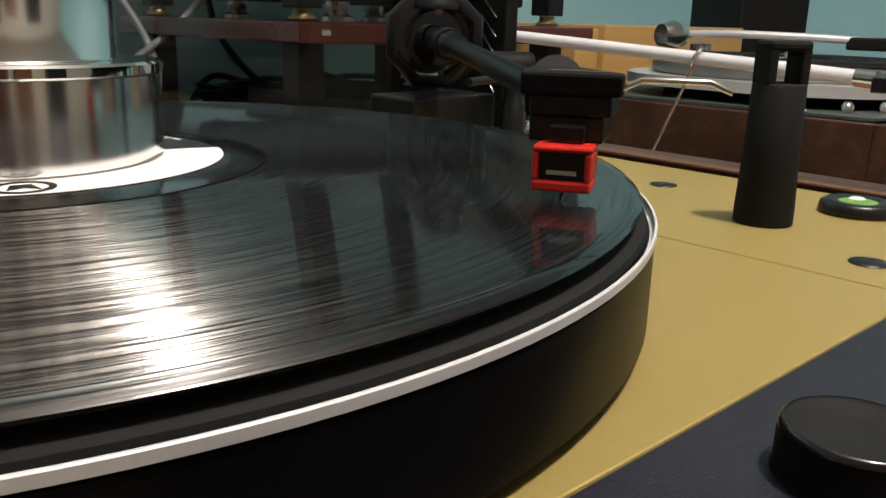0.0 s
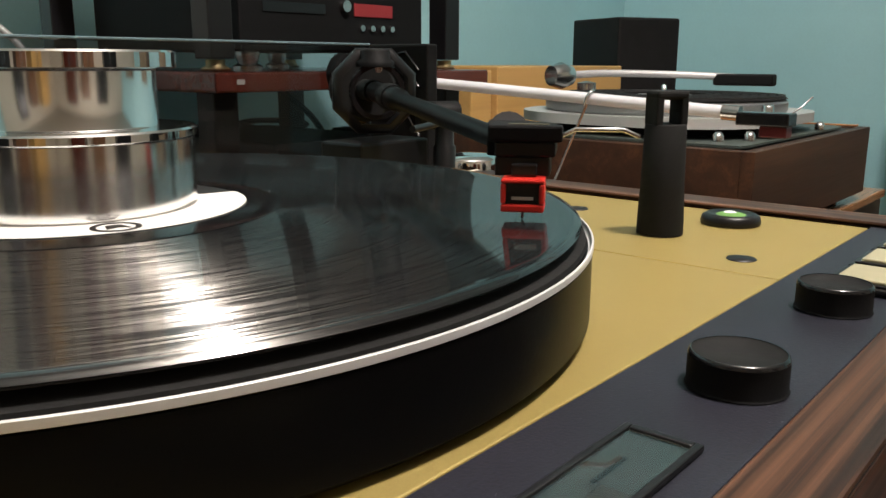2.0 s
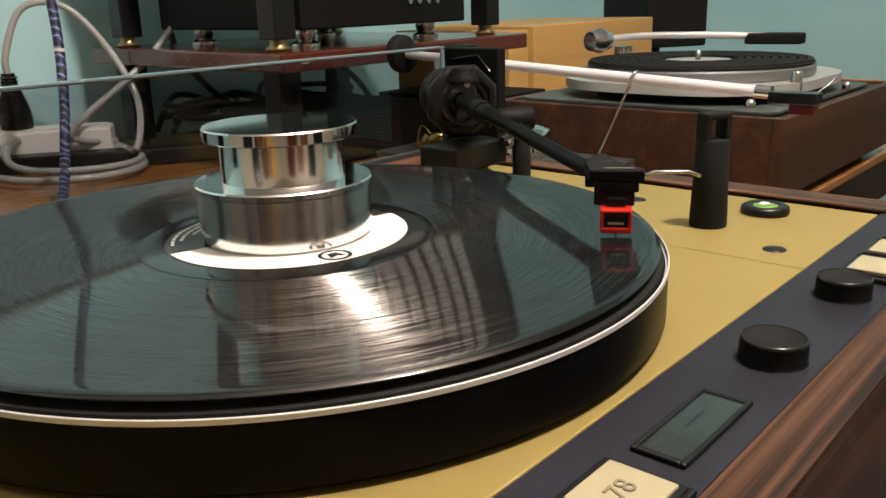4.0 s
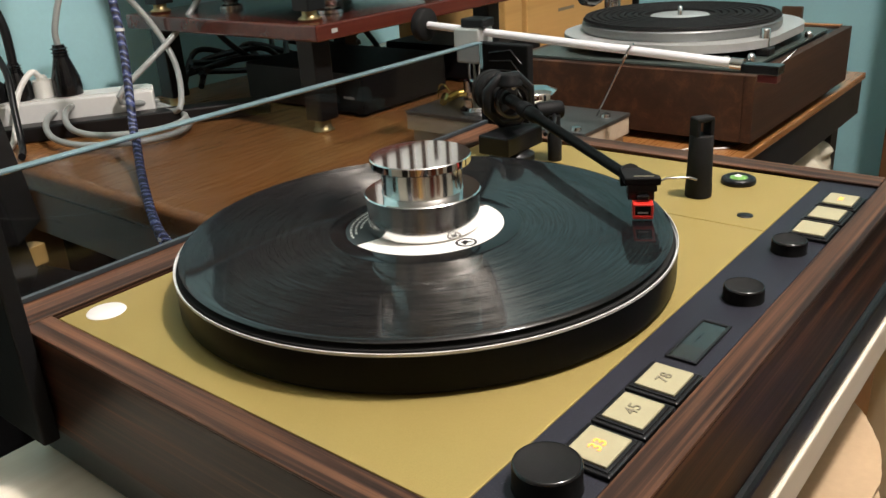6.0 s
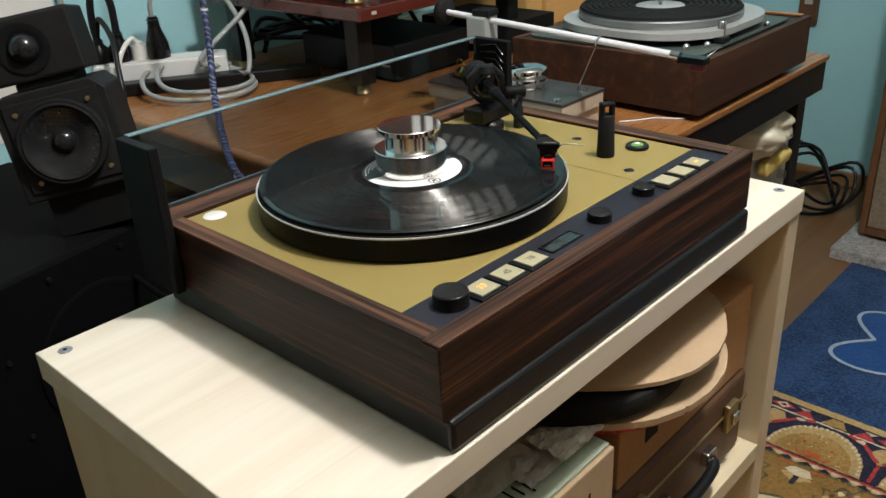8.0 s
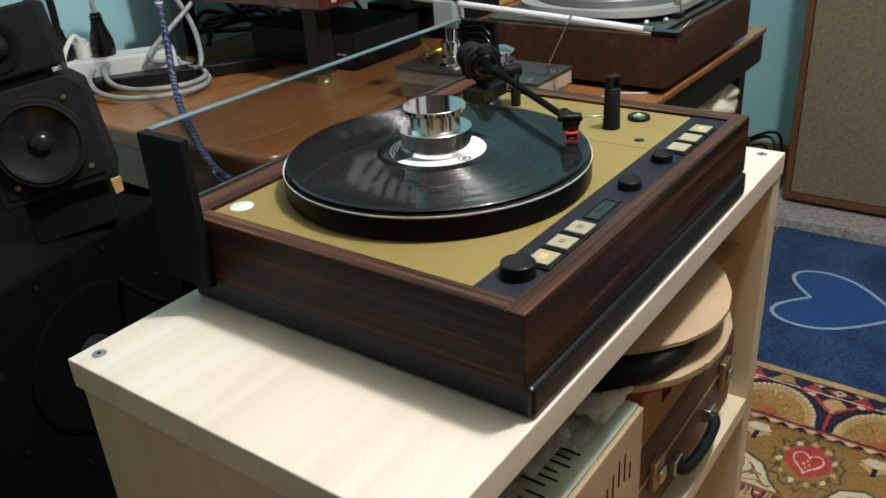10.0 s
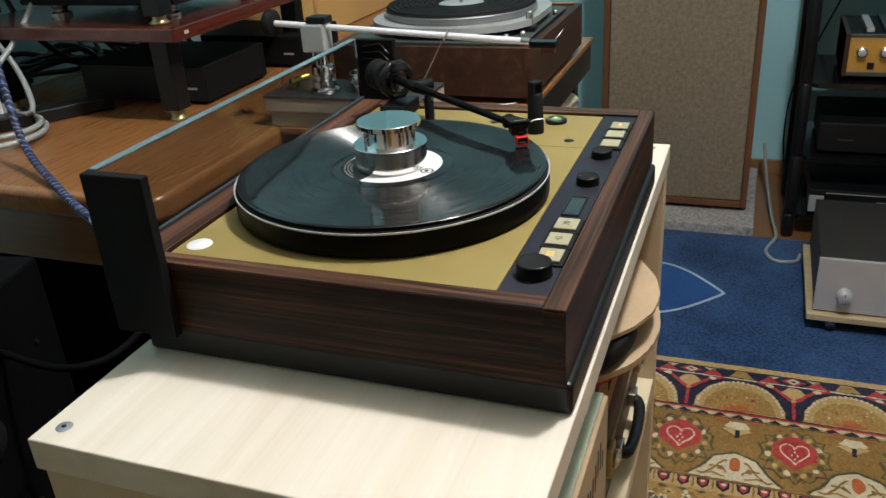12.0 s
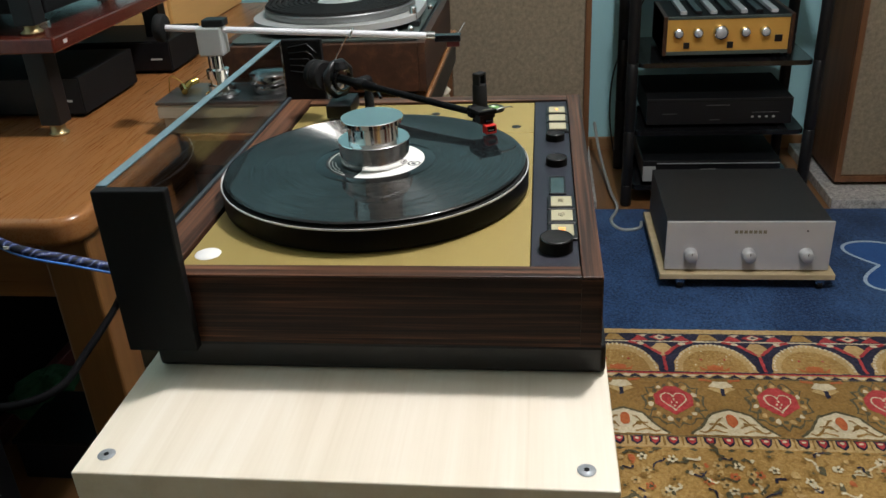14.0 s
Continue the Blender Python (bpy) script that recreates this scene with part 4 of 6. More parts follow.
def table_things():
    a = thing("small_amplifier", (1.08, 0.22, -0.44), "silver amplifier with small knobs under a towel", "amplifier")
    part("case", boxed(0.90, 1.225, 0.085, 0.40, -0.4395, -0.290, 0.003), M_silver_paint, a)
    for k in range(4):
        part("knob", lathe([(0, 0.014), (0.010, 0.014), (0.011, 0)], seg=24, m=axis_matrix((0.95 + 0.08 * k, 0.0848, -0.36), (0, -1, 0))), M_steel, a)
    c = thing("towel", (1.1, 0.2, -0.29), "crumpled cream towel lying on the small amplifier", "towel")
    bm = bmesh.new()
    bmesh.ops.create_uvsphere(bm, u_segments=48, v_segments=28, radius=1.0)
    for v in bm.verts:
        p = v.co.copy()
        k = 1 + 0.22 * noise.noise(p * 2.2) + 0.10 * noise.noise(p * 6.0)
        v.co = Vector((1.085 + 0.130 * p.x * k, 0.170 + 0.125 * p.y * k, max(-0.2885, -0.245 + 0.062 * p.z * k)))
    for f in bm.faces:
        f.smooth = True
    part("cloth", bm, M_towel, c, angle=80)
    y = thing("duster", (1.12, 0.06, -0.44), "dull yellow duster in front of the amplifier", "cloth")
    bm = boxed(1.05, 1.17, 0.055, 0.082, -0.318, -0.292, 0.008, 3)
    for v in bm.verts:
        v.co += 0.008 * noise.noise_vector(v.co * 30)
    part("cloth", bm, M_yellow, y)


M_yellow = surf("yellow_cloth", (0.55, 0.42, 0.12), 0.9, var=0.15, relief=0.5)
table_things()


def old_turntable():
    x0, x1, y0, y1, zb, zt = 0.708, 1.150, 0.046, 0.435, DZ + 0.012, -0.022
    t = thing("old_turntable", (0.93, 0.24, DZ), "old walnut-cased turntable with a ribbed black mat", "turntable")
    part("front_board", boxed(x0, x1, y0, y0 + 0.014, zb, zt + 0.008, 0.001), M_walnut, t, "dark worn walnut board")
    part("back_board", boxed(x0, x1, y1 - 0.014, y1, zb, zt + 0.008, 0.001), M_walnut, t)
    for xa in (x0, x1 - 0.014):
        part("side_board", boxed(xa, xa + 0.014, y0 + 0.0142, y1 - 0.0142, zb, zt + 0.008, 0.001), M_walnut, t)
    # lamp light along the walnut edge, put into an orange-brown colour
    part("edge_strip", boxed(x1 - 0.0135, x1 - 0.0005, y0 + 0.015, y1 - 0.015, zt + 0.0083, zt + 0.0105, 0.0006), M_lit_edge, t, "walnut top edge coloured orange-brown as lit by the lamp")
    for x, y in ((x0 + 0.04, y0 + 0.04), (x1 - 0.04, y0 + 0.04), (x0 + 0.04, y1 - 0.04), (x1 - 0.04, y1 - 0.04)):
        part("foot", lathe([(0, 0.0005), (0.016, 0.0005), (0.016, 0.0118), (0, 0.0118)], (x, y, DZ), 20), M_rubber, t)
    part("top_plate", boxed(x0 + 0.0145, x1 - 0.0145, y0 + 0.0145, y1 - 0.0145, zt - 0.004, zt + 0.006, 0.002), M_black, t)
    part("motor_plate", prism(rounded(x0 + 0.02, x1 - 0.05, y0 + 0.02, y1 - 0.02, 0.02), zt + 0.0082, zt + 0.011), M_grey_green, t, "dull green deck plate")
    cx, cy = 0.905, 0.238
    chs = part("chassis", prism(rounded(cx - 0.165, cx + 0.190, cy - 0.165, cy + 0.165, 0.13, 12), zt + 0.0225, zt + 0.034, bevel=0.005), M_silver_paint, t, "silver painted rounded chassis")
    # black block stands for the shade under the chassis's curved rim
    part("shaded_underside", prism(rounded(cx - 0.125, cx + 0.150, cy - 0.125, cy + 0.125, 0.10, 10), zt + 0.0112, zt + 0.0223), M_black_matt, chs, "chassis underside coloured black for its shade")
    pl = part("platter", lathe([(0, 0), (0.148, 0), (0.150, 0.003), (0.150, 0.012), (0.146, 0.016), (0, 0.016)], (cx, cy, zt + 0.0345), 96), M_silver_dark, t)
    prof = [(0.045, 0.017)]
    for k in range(9):
        r = 0.052 + 0.0108 * k
        prof += [(r, 0.0175), (r + 0.001, 0.0205), (r + 0.0075, 0.0205), (r + 0.0085, 0.0175)]
    prof += [(0.149, 0.0165)]
    part("mat", lathe(prof, (cx, cy, zt + 0.0345), 96), M_rubber, pl, "ribbed black rubber mat")
    part("centre_plate", lathe([(0.004, 0.0178), (0.043, 0.0182), (0.0445, 0.0168)], (cx, cy, zt + 0.0345), 64), M_silver_paint, pl)
    part("spindle", lathe([(0.0035, 0.016), (0.0035, 0.030), (0, 0.032)], (cx, cy, zt + 0.0345), 16), M_steel, pl)
    for x, y in ((0.760, 0.105), (0.790, 0.082), (1.0, 0.07)):
        part("lug", lathe([(0, 0.0), (0.006, 0.0), (0.006, 0.006), (0.003, 0.010), (0, 0.010)], (x, y, zt + 0.0115), 16), M_steel, t)
    k = part("speed_lever", lathe([(0, 0.0), (0.012, 0.0), (0.012, 0.008), (0.007, 0.010), (0.007, 0.034), (0.0055, 0.036), (0, 0.036)], (0.842, 0.083, zt + 0.0115), 24), M_steel, t, "chrome speed lever")
    part("lever_base", boxed(0.825, 0.850, 0.070, 0.090, zt + 0.0115, zt + 0.022, 0.002), M_black, k)
    a = part("tonearm", lathe([(0, 0), (0.022, 0), (0.022, 0.02), (0.014, 0.03), (0.014, 0.055), (0, 0.058)], (0.985, 0.398, zt + 0.0085), 28), M_steel, t, "old silver tonearm")
    part("tube", tube([(0.94, 0.412, 0.052), (1.02, 0.385, 0.055), (1.10, 0.30, 0.053), (1.135, 0.235, 0.050)], 0.0055, 12, smooth=5), M_silver, a)
    part("weight", lathe([(0, -0.02), (0.014, -0.018), (0.019, 0), (0.014, 0.018), (0, 0.02)], seg=28, m=axis_matrix((0.935, 0.412, 0.052), (1, -0.3, 0))), M_steel, a)
    part("headshell", prism([(1.118, 0.262), (1.150, 0.250), (1.158, 0.180), (1.132, 0.178)], 0.038, 0.055, bevel=0.003), M_black_matt, a)
    part("warning_lamp", lathe([(0, 0), (0.005, 0), (0.005, 0.008), (0.0035, 0.013), (0, 0.0145)], (1.128, 0.150, zt + 0.0085), 20), M_red, t, "red lamp cap")
    part("lamp_stalk", boxed(1.122, 1.134, 0.144, 0.156, zt + 0.0083, zt + 0.0088), M_white, t)


M_lit_edge = surf("lit_walnut_edge", (0.36, 0.155, 0.055), 0.32, var=0.3, scale=30, relief=0.1)
M_grey_green = surf("grey_green_paint", (0.05, 0.065, 0.058), 0.45)
M_silver_dark = surf("dull_cast_metal", (0.22, 0.23, 0.23), 0.4, 0.6, var=0.1)
old_turntable()


# greyish ply, darker than the bench's birch
M_pod_wood = wood("greyish_ply", [(0.3, (0.36, 0.29, 0.21)), (0.5, (0.48, 0.40, 0.30)), (0.7, (0.56, 0.48, 0.37))], 1, size=1.5, rough=0.5)


def arm_pod():
    zt = -0.058
    p = thing("tonearm_pod", (0.575, 0.33, DZ), "heavy wooden pod with a dark metal top", "tonearm stand")
    part("upper_block", boxed(0.514, 0.632, 0.182, 0.476, zt - 0.028, zt - 0.0055, 0.001), M_pod_wood, p, "greyish wooden block")
    part("lower_block", boxed(0.520, 0.628, 0.188, 0.470, DZ + 0.001, zt - 0.030, 0.001), M_pod_wood, p, "greyish wooden block")
    part("top_plate", boxed(0.513, 0.633, 0.181, 0.477, zt - 0.005, zt, 0.0008), M_pod_top, p, "dark grey metal top")
    for x, y in ((0.600, 0.200), (0.525, 0.200), (0.620, 0.30)):
        part("screw", lathe([(0, 0.004), (0.006, 0.004), (0.007, 0.0002)], (x, y, zt), 20), M_steel, p)
    part("pillar", lathe([(0.0, 0.0002), (0.024, 0.0002), (0.026, 0.006), (0.020, 0.010), (0.020, 0.020), (0.015, 0.022), (0.015, 0.030), (0.019, 0.031), (0.019, 0.046), (0.013, 0.048), (0.013, 0.075), (0, 0.075)], (0.549, 0.373, zt), 40), M_chrome, p, "chrome pillar")
    a = part("tonearm", boxed(0.532, 0.566, 0.352, 0.394, 0.012, 0.058, 0.003), M_silver_paint, p, "long straight white tonearm")
    part("bearing_cap", boxed(0.535, 0.563, 0.347, 0.383, 0.0585, 0.070, 0.002), M_black, a)
    C0, C1 = Vector((0.547, 0.470, 0.0585)), Vector((0.5495, 0.0175, 0.0330))
    d = (C1 - C0).normalized()
    part("tube", tube([C0, C1], 0.0052, 18), M_white_tube, a, "white painted tube")
    part("ferrule", tube([C1 - d * 0.002, C1 + d * 0.012], 0.0062, 18), M_steel, a)
    part("weight", lathe([(0, -0.008), (0.020, -0.008), (0.0225, -0.005), (0.0225, 0.005), (0.020, 0.008), (0, 0.008)], seg=40, m=axis_matrix(C0 + d * 0.014, d)), M_rubber, a, "black counterweight")
    hs = part("headshell", prism([(0.541, 0.006), (0.558, 0.006), (0.561, -0.035), (0.541, -0.035)], 0.024, 0.034, bevel=0.001), M_black_gloss, a)
    part("cartridge", boxed(0.544, 0.558, -0.033, -0.012, 0.0150, 0.0238, 0.001), M_dark_red, hs, "dark red cartridge")
    part("finger_lift", tube([(0.560, -0.030, 0.033), (0.572, -0.034, 0.038), (0.578, -0.040, 0.046)], 0.0008, 6), M_steel, hs)
    wire = [(0.600, 0.213, zt), (0.556, 0.146, 0.040), (0.552, 0.140, 0.046), (0.548, 0.137, 0.0475), (0.543, 0.138, 0.0455), (0.541, 0.141, 0.040), (0.542, 0.143, 0.034)]
    part("rest_wire", tube(wire, 0.0014, 8), M_steel, p, "bent steel rest wire")
    w = thing("steel_puck", (0.545, 0.288, zt), "polished steel weight with a domed top on the pod", "weight")
    part("puck", lathe([(0, 0), (0.031, 0), (0.032, 0.002), (0.030, 0.013), (0.0345, 0.015), (0.0355, 0.017), (0.0355, 0.030), (0.034, 0.032), (0.020, 0.0355), (0, 0.0365)], (0.577, 0.300, zt + 0.0005), 56), M_chrome, w)
    g = thing("brass_plugs", (0.60, 0.445, zt), "gold-plated phono plugs on thin wires", "plug")
    for k in range(3):
        part("plug", tube([(0.555 + 0.02 * k, 0.440 + 0.008 * k, zt + 0.006), (0.575 + 0.02 * k, 0.452 - 0.006 * k, zt + 0.010)], 0.0055, 12), M_plug_gold, g)
    part("wire", tube([(0.60, 0.46, zt + 0.008), (0.605, 0.485, -0.04), (0.60, 0.49, -0.09), (0.63, 0.50, -0.113)], 0.001, 6, smooth=6), M_plug_gold, g)


M_pod_top = surf("dark_steel", (0.16, 0.155, 0.15), 0.34, 0.8, var=0.12)
M_white_tube = surf("white_tube", (0.72, 0.71, 0.74), 0.35, var=0.03, relief=0.0)
M_dark_red = surf("dark_red", (0.10, 0.013, 0.013), 0.3, relief=0.0)
M_plug_gold = surf("plug_gold", (0.75, 0.52, 0.14), 0.25, 1.0, relief=0.0)
arm_pod()
wr = thing("loose_wire", (0.68, 0.1, DZ), "thin white wire lying on the table", "wire")
part("wire", tube([(0.64, 0.155, DZ + 0.0015), (0.67, 0.130, DZ + 0.0015), (0.69, 0.118, DZ + 0.0015), (0.705, 0.088, DZ + 0.0015), (0.715, 0.075, DZ + 0.0015)], 0.0013, 6, smooth=6), M_white, wr)


# ---- red equipment rack on the desk ----
def red_rack():
    x0, x1, y0, y1 = 0.490, 1.035, 0.615, 1.12
    r = thing("equipment_rack", (0.76, 0.87, DZ), "mahogany-red shelf rack on black legs", "rack")
    for zb, zt in ((0.033, 0.058), (0.300, 0.322)):
        part("shelf", boxed(x0, x1, y0, y1, zb, zt, 0.003), M_red_wood, r, "glossy dark red shelf")
    part("small_mark", boxed(x0 + 0.03, x0 + 0.042, y0 - 0.0006, y0 - 0.0001, 0.043, 0.049), M_pale_ink, r)
    for x in (x0 + 0.040, x1 - 0.050):
        for y in (y0 + 0.055, y1 - 0.055):
            lg = part("leg", boxed(x - 0.0185, x + 0.0185, y - 0.0185, y + 0.0185, DZ + 0.020, 0.0325, 0.002), M_black, r, "square black leg")
            part("foot", lathe([(0, 0.0005), (0.017, 0.0005), (0.018, 0.003), (0.013, 0.006), (0.013, 0.0195), (0, 0.0195)], (x, y, DZ), 28), M_brass, lg, "brass foot")
            for zb, zt in ((0.058, 0.2995),):
                part("upright", boxed(x - 0.018, x + 0.018, y - 0.018, y + 0.018, zb + 0.0155, zt, 0.002), M_black, r, "square black upright")
                part("cone", lathe([(0, 0.0005), (0.017, 0.0005), (0.019, 0.003), (0.012, 0.008), (0.012, 0.015), (0, 0.015)], (x, y, zb), 28), M_brass, r, "brass cone foot")
    p = thing("disc_player", (0.75, 0.84, 0.058), "black disc player with a red display", "player")
    px0, px1, py0, py1 = 0.560, 0.912, 0.655, 1.010
    part("case", boxed(px0, px1, py0, py1, 0.084, 0.187, 0.003), M_black_matt, p)
    part("display", boxed(0.762, 0.842, py0 - 0.002, py0 - 0.0002, 0.134, 0.152, 0.0006), M_display, p, "dim red display")
    for k in range(4):
        part("button", lathe([(0, 0.004), (0.0045, 0.004), (0.005, 0)], seg=16, m=axis_matrix((0.777 + 0.021 * k, py0 - 0.0002, 0.118), (0, -1, 0))), M_steel, p)
    part("knob", lathe([(0, 0.008), (0.008, 0.008), (0.009, 0)], seg=24, m=axis_matrix((0.742, py0 - 0.0002, 0.147), (0, -1, 0))), M_steel, p)
    part("tray", boxed(0.597, 0.707, py0 - 0.0015, py0 - 0.0002, 0.134, 0.148, 0.0005), M_black_gloss, p)
    for x, y in ((0.607, 0.705), (0.867, 0.705), (0.607, 0.96), (0.867, 0.96)):
        part("foot", lathe([(0, 0.0005), (0.021, 0.0005), (0.021, 0.006), (0.013, 0.010), (0.016, 0.018), (0.016, 0.0255), (0, 0.0255)], (x, y, 0.058), 28), M_steel, p, "turned steel foot")


M_display = glow("red_display", (0.22, 0.018, 0.022), 0.10)
red_rack()


def desk_things():
    for x0, x1, y0, y1, h in ((0.62, 0.84, 0.665, 0.96, 0.075), (0.92, 1.10, 0.62, 0.88, 0.07)):
        b = thing("power_box", (x0, y0, DZ), "small black metal component on the desk", "audio component", "components under the rack")
        part("case", boxed(x0, x1, y0, y1, DZ + 0.006, DZ + h, 0.002), M_black_matt, b)
        part("face", boxed(x0 - 0.0012, x0 - 0.0002, y0 + 0.002, y1 - 0.002, DZ + 0.009, DZ + h - 0.003), M_black, b)
        part("small_mark", boxed(x0 - 0.0018, x0 - 0.0013, y0 + 0.02, y0 + 0.045, DZ + 0.03, DZ + 0.034), M_pale_ink, b)
        for x in (x0 + 0.02, x1 - 0.02):
            for y in (y0 + 0.02, y1 - 0.02):
                part("foot", lathe([(0, 0.0005), (0.009, 0.0005), (0.009, 0.0058), (0, 0.0058)], (x, y, DZ), 14), M_rubber, b)
    # power strip lying aslant, with plugs
    M = Matrix.Translation((0.374, 1.030, 0)) @ Matrix.Rotation(radians(-33.6), 4, "Z")

    def put(bm):
        bm.transform(M)
        return bm

    def w(x, y, z):
        return tuple(M @ Vector((x, y, z)))
    s = thing("power_strip", (0.374, 1.05, DZ), "white power strip lying aslant on the desk", "power strip")
    part("body", put(boxed(-0.195, 0.075, 0.002, 0.062, DZ + 0.001, DZ + 0.058, 0.004)), M_white, s)
    part("face", put(boxed(-0.188, 0.068, 0.008, 0.056, DZ + 0.0585, DZ + 0.060)), M_white, s)
    k = thing("black_bar", (0.36, 1.0, DZ), "flat black strip lying before the power strip", "strip")
    part("bar", put(boxed(-0.205, 0.265, -0.042, -0.003, DZ + 0.001, DZ + 0.026, 0.003)), M_black, k)
    zt = DZ + 0.060
    for x, r, h, mt, nm in ((-0.178, 0.019, 0.050, M_black, "square black plug"), (-0.138, 0.021, 0.062, M_black_gloss, "black plug"), (-0.100, 0.016, 0.038, M_paper, "white plug"), (-0.062, 0.023, 0.085, M_black_gloss, "large black plug")):
        pg = thing("mains_plug", w(x, 0.03, zt), nm + " standing in the power strip", "plug", "plugs in the strip")
        part("body", lathe([(0, 0.0006), (r, 0.0006), (r * 1.05, 0.012), (r, 0.03), (r * 0.55, h * 0.75), (r * 0.42, h), (0, h)], w(x, 0.03, zt), 24), mt, pg)
        for q in range(3):
            part("rib", lathe([(r * 0.5, h * (0.76 + 0.07 * q)), (r * 0.62, h * (0.78 + 0.07 * q)), (r * 0.5, h * (0.80 + 0.07 * q))], w(x, 0.03, zt), 20), mt, pg)
    c = thing("grey_cable", (0.35, 0.98, DZ), "thick grey mains cable coiled on the desk", "cable")
    loop = [w(-0.062, 0.03, zt + 0.08), w(-0.060, 0.03, 0.06), w(-0.03, 0.045, 0.125), w(0.03, 0.05, 0.125), w(0.085, 0.045, 0.06), w(0.12, 0.02, -0.02), w(0.115, -0.05, -0.085)]
    for k in range(25):
        a = radians(20 - 30 * k)
        rr = 0.124 if k < 12 else 0.105
        loop.append((0.352 + rr * 0.86 * math.cos(a) + (0.016 if k >= 12 else 0.0), 0.972 + rr * math.sin(a), DZ + 0.010 + 0.026 * max(0.0, math.sin(a)) + 0.0006 * k))
    loop += [w(0.02, -0.02, -0.06), w(0.13, 0.03, 0.03), w(0.20, 0.08, 0.11), w(0.24, 0.12, 0.20)]
    part("cable", tube(loop, 0.0052, 10, smooth=5), M_grey_cable, c)
    for pts, r, nm in (([w(-0.178, 0.03, zt + 0.045), w(-0.180, 0.03, 0.03), w(-0.172, 0.035, 0.085), w(-0.150, 0.038, 0.10), w(-0.138, 0.034, 0.06), w(-0.138, 0.03, zt + 0.055)], 0.0075, "thick black cable between two plugs"),
                       ([w(-0.178, 0.03, zt + 0.045), w(-0.165, 0.02, 0.035), w(-0.140, -0.03, 0.0), w(-0.135, -0.07, -0.05), w(-0.130, -0.11, DZ + 0.012), w(-0.125, -0.16, DZ + 0.008)], 0.0055, "thin black cable hanging from a plug"),
                       ([w(-0.100, 0.03, zt + 0.032), w(-0.112, 0.02, zt + 0.045), w(-0.135, -0.01, zt + 0.015), w(-0.150, -0.048, DZ + 0.012), w(-0.155, -0.09, DZ + 0.006)], 0.005, "white cable running over the strip")):
        cb = thing("mains_cable", pts[0], nm, "cable")
        part("cable", tube(pts, r, 10, smooth=7), M_paper if "white" in nm else M_black, cb)
    # dark cable tangle behind the rack
    rnd = random.Random(11)
    for k in range(7):
        pts = [(0.62 + 0.07 * i, 1.13 + rnd.uniform(-0.06, 0.08), DZ + 0.012 + rnd.uniform(0, 0.06)) for i in range(7)]
        cb = thing("black_cable", pts[0], "black cable in the tangle behind the rack", "cable", "cables behind the rack")
        part("cable", tube(pts, 0.006, 8, smooth=5), M_black, cb)
    for pts in ([(0.70, 1.22, 0.25), (0.66, 1.14, 0.06), (0.74, 1.10, -0.06), (0.90, 1.12, -0.10)], [(0.92, 1.05, 0.035), (0.96, 0.98, -0.03), (0.94, 0.90, -0.09)]):
        cb = thing("black_cable", pts[0], "black cable hanging beside the rack", "cable", "cables behind the rack")
        part("cable", tube(pts, 0.006, 8, smooth=7), M_black, cb)
    # blue braided cable in front of the rack, going down behind the turntable
    b = thing("blue_cable", (0.2, 0.5, 0.3), "blue and white braided cable hanging over the desk edge", "cable")
    pts = BLUE
    part("cable", tube(pts, 0.0062, 12, smooth=8), M_blue_cable, b)
    part("thin_lead", tube([(x - 0.006, y - 0.004, z - 0.006) for x, y, z in pts[4:]], 0.0018, 8, smooth=8), M_light_blue, b, "thin light blue lead")
    for q in (pts[2], pts[3], pts[5]):
        part("tie", lathe([(0.0062, -0.002), (0.0074, -0.002), (0.0074, 0.002), (0.0062, 0.002)], seg=16, m=axis_matrix(q, (0.1, 0, 1)), closed=True), M_white, b, "white cable tie")
    # honey-coloured boxes behind the old turntable
    for x0, x1, zt2 in ((1.15, 1.215, 0.055), (1.235, 1.74, 0.062)):
        k = thing("plywood_box", (x0, 0.75, DZ), "honey-coloured plywood box standing on the desk", "box", "plywood boxes")
        part("body", boxed(x0, x1, 0.74, 1.05, DZ + 0.001, zt2, 0.003), M_yellow_wood, k)
        if x1 - x0 > 0.2:
            part("small_print", boxed(x0 + 0.13, x0 + 0.20, 0.7394, 0.7398, -0.04, -0.033), M_ink, k)


M_light_blue = surf("light_blue_pvc", (0.05, 0.16, 0.50), 0.4, relief=0.0)
BLUE = [(0.33, 0.90, 0.42), (0.315, 0.87, 0.25), (0.299, 0.82, 0.072), (0.252, 0.757, -0.068), (0.183, 0.64, -0.108), (0.130, 0.528, -0.133), (0.135, 0.45, -0.155), (0.145, 0.40, -0.172), (0.17, 0.30, -0.21), (0.19, 0.24, -0.28)]
desk_things()


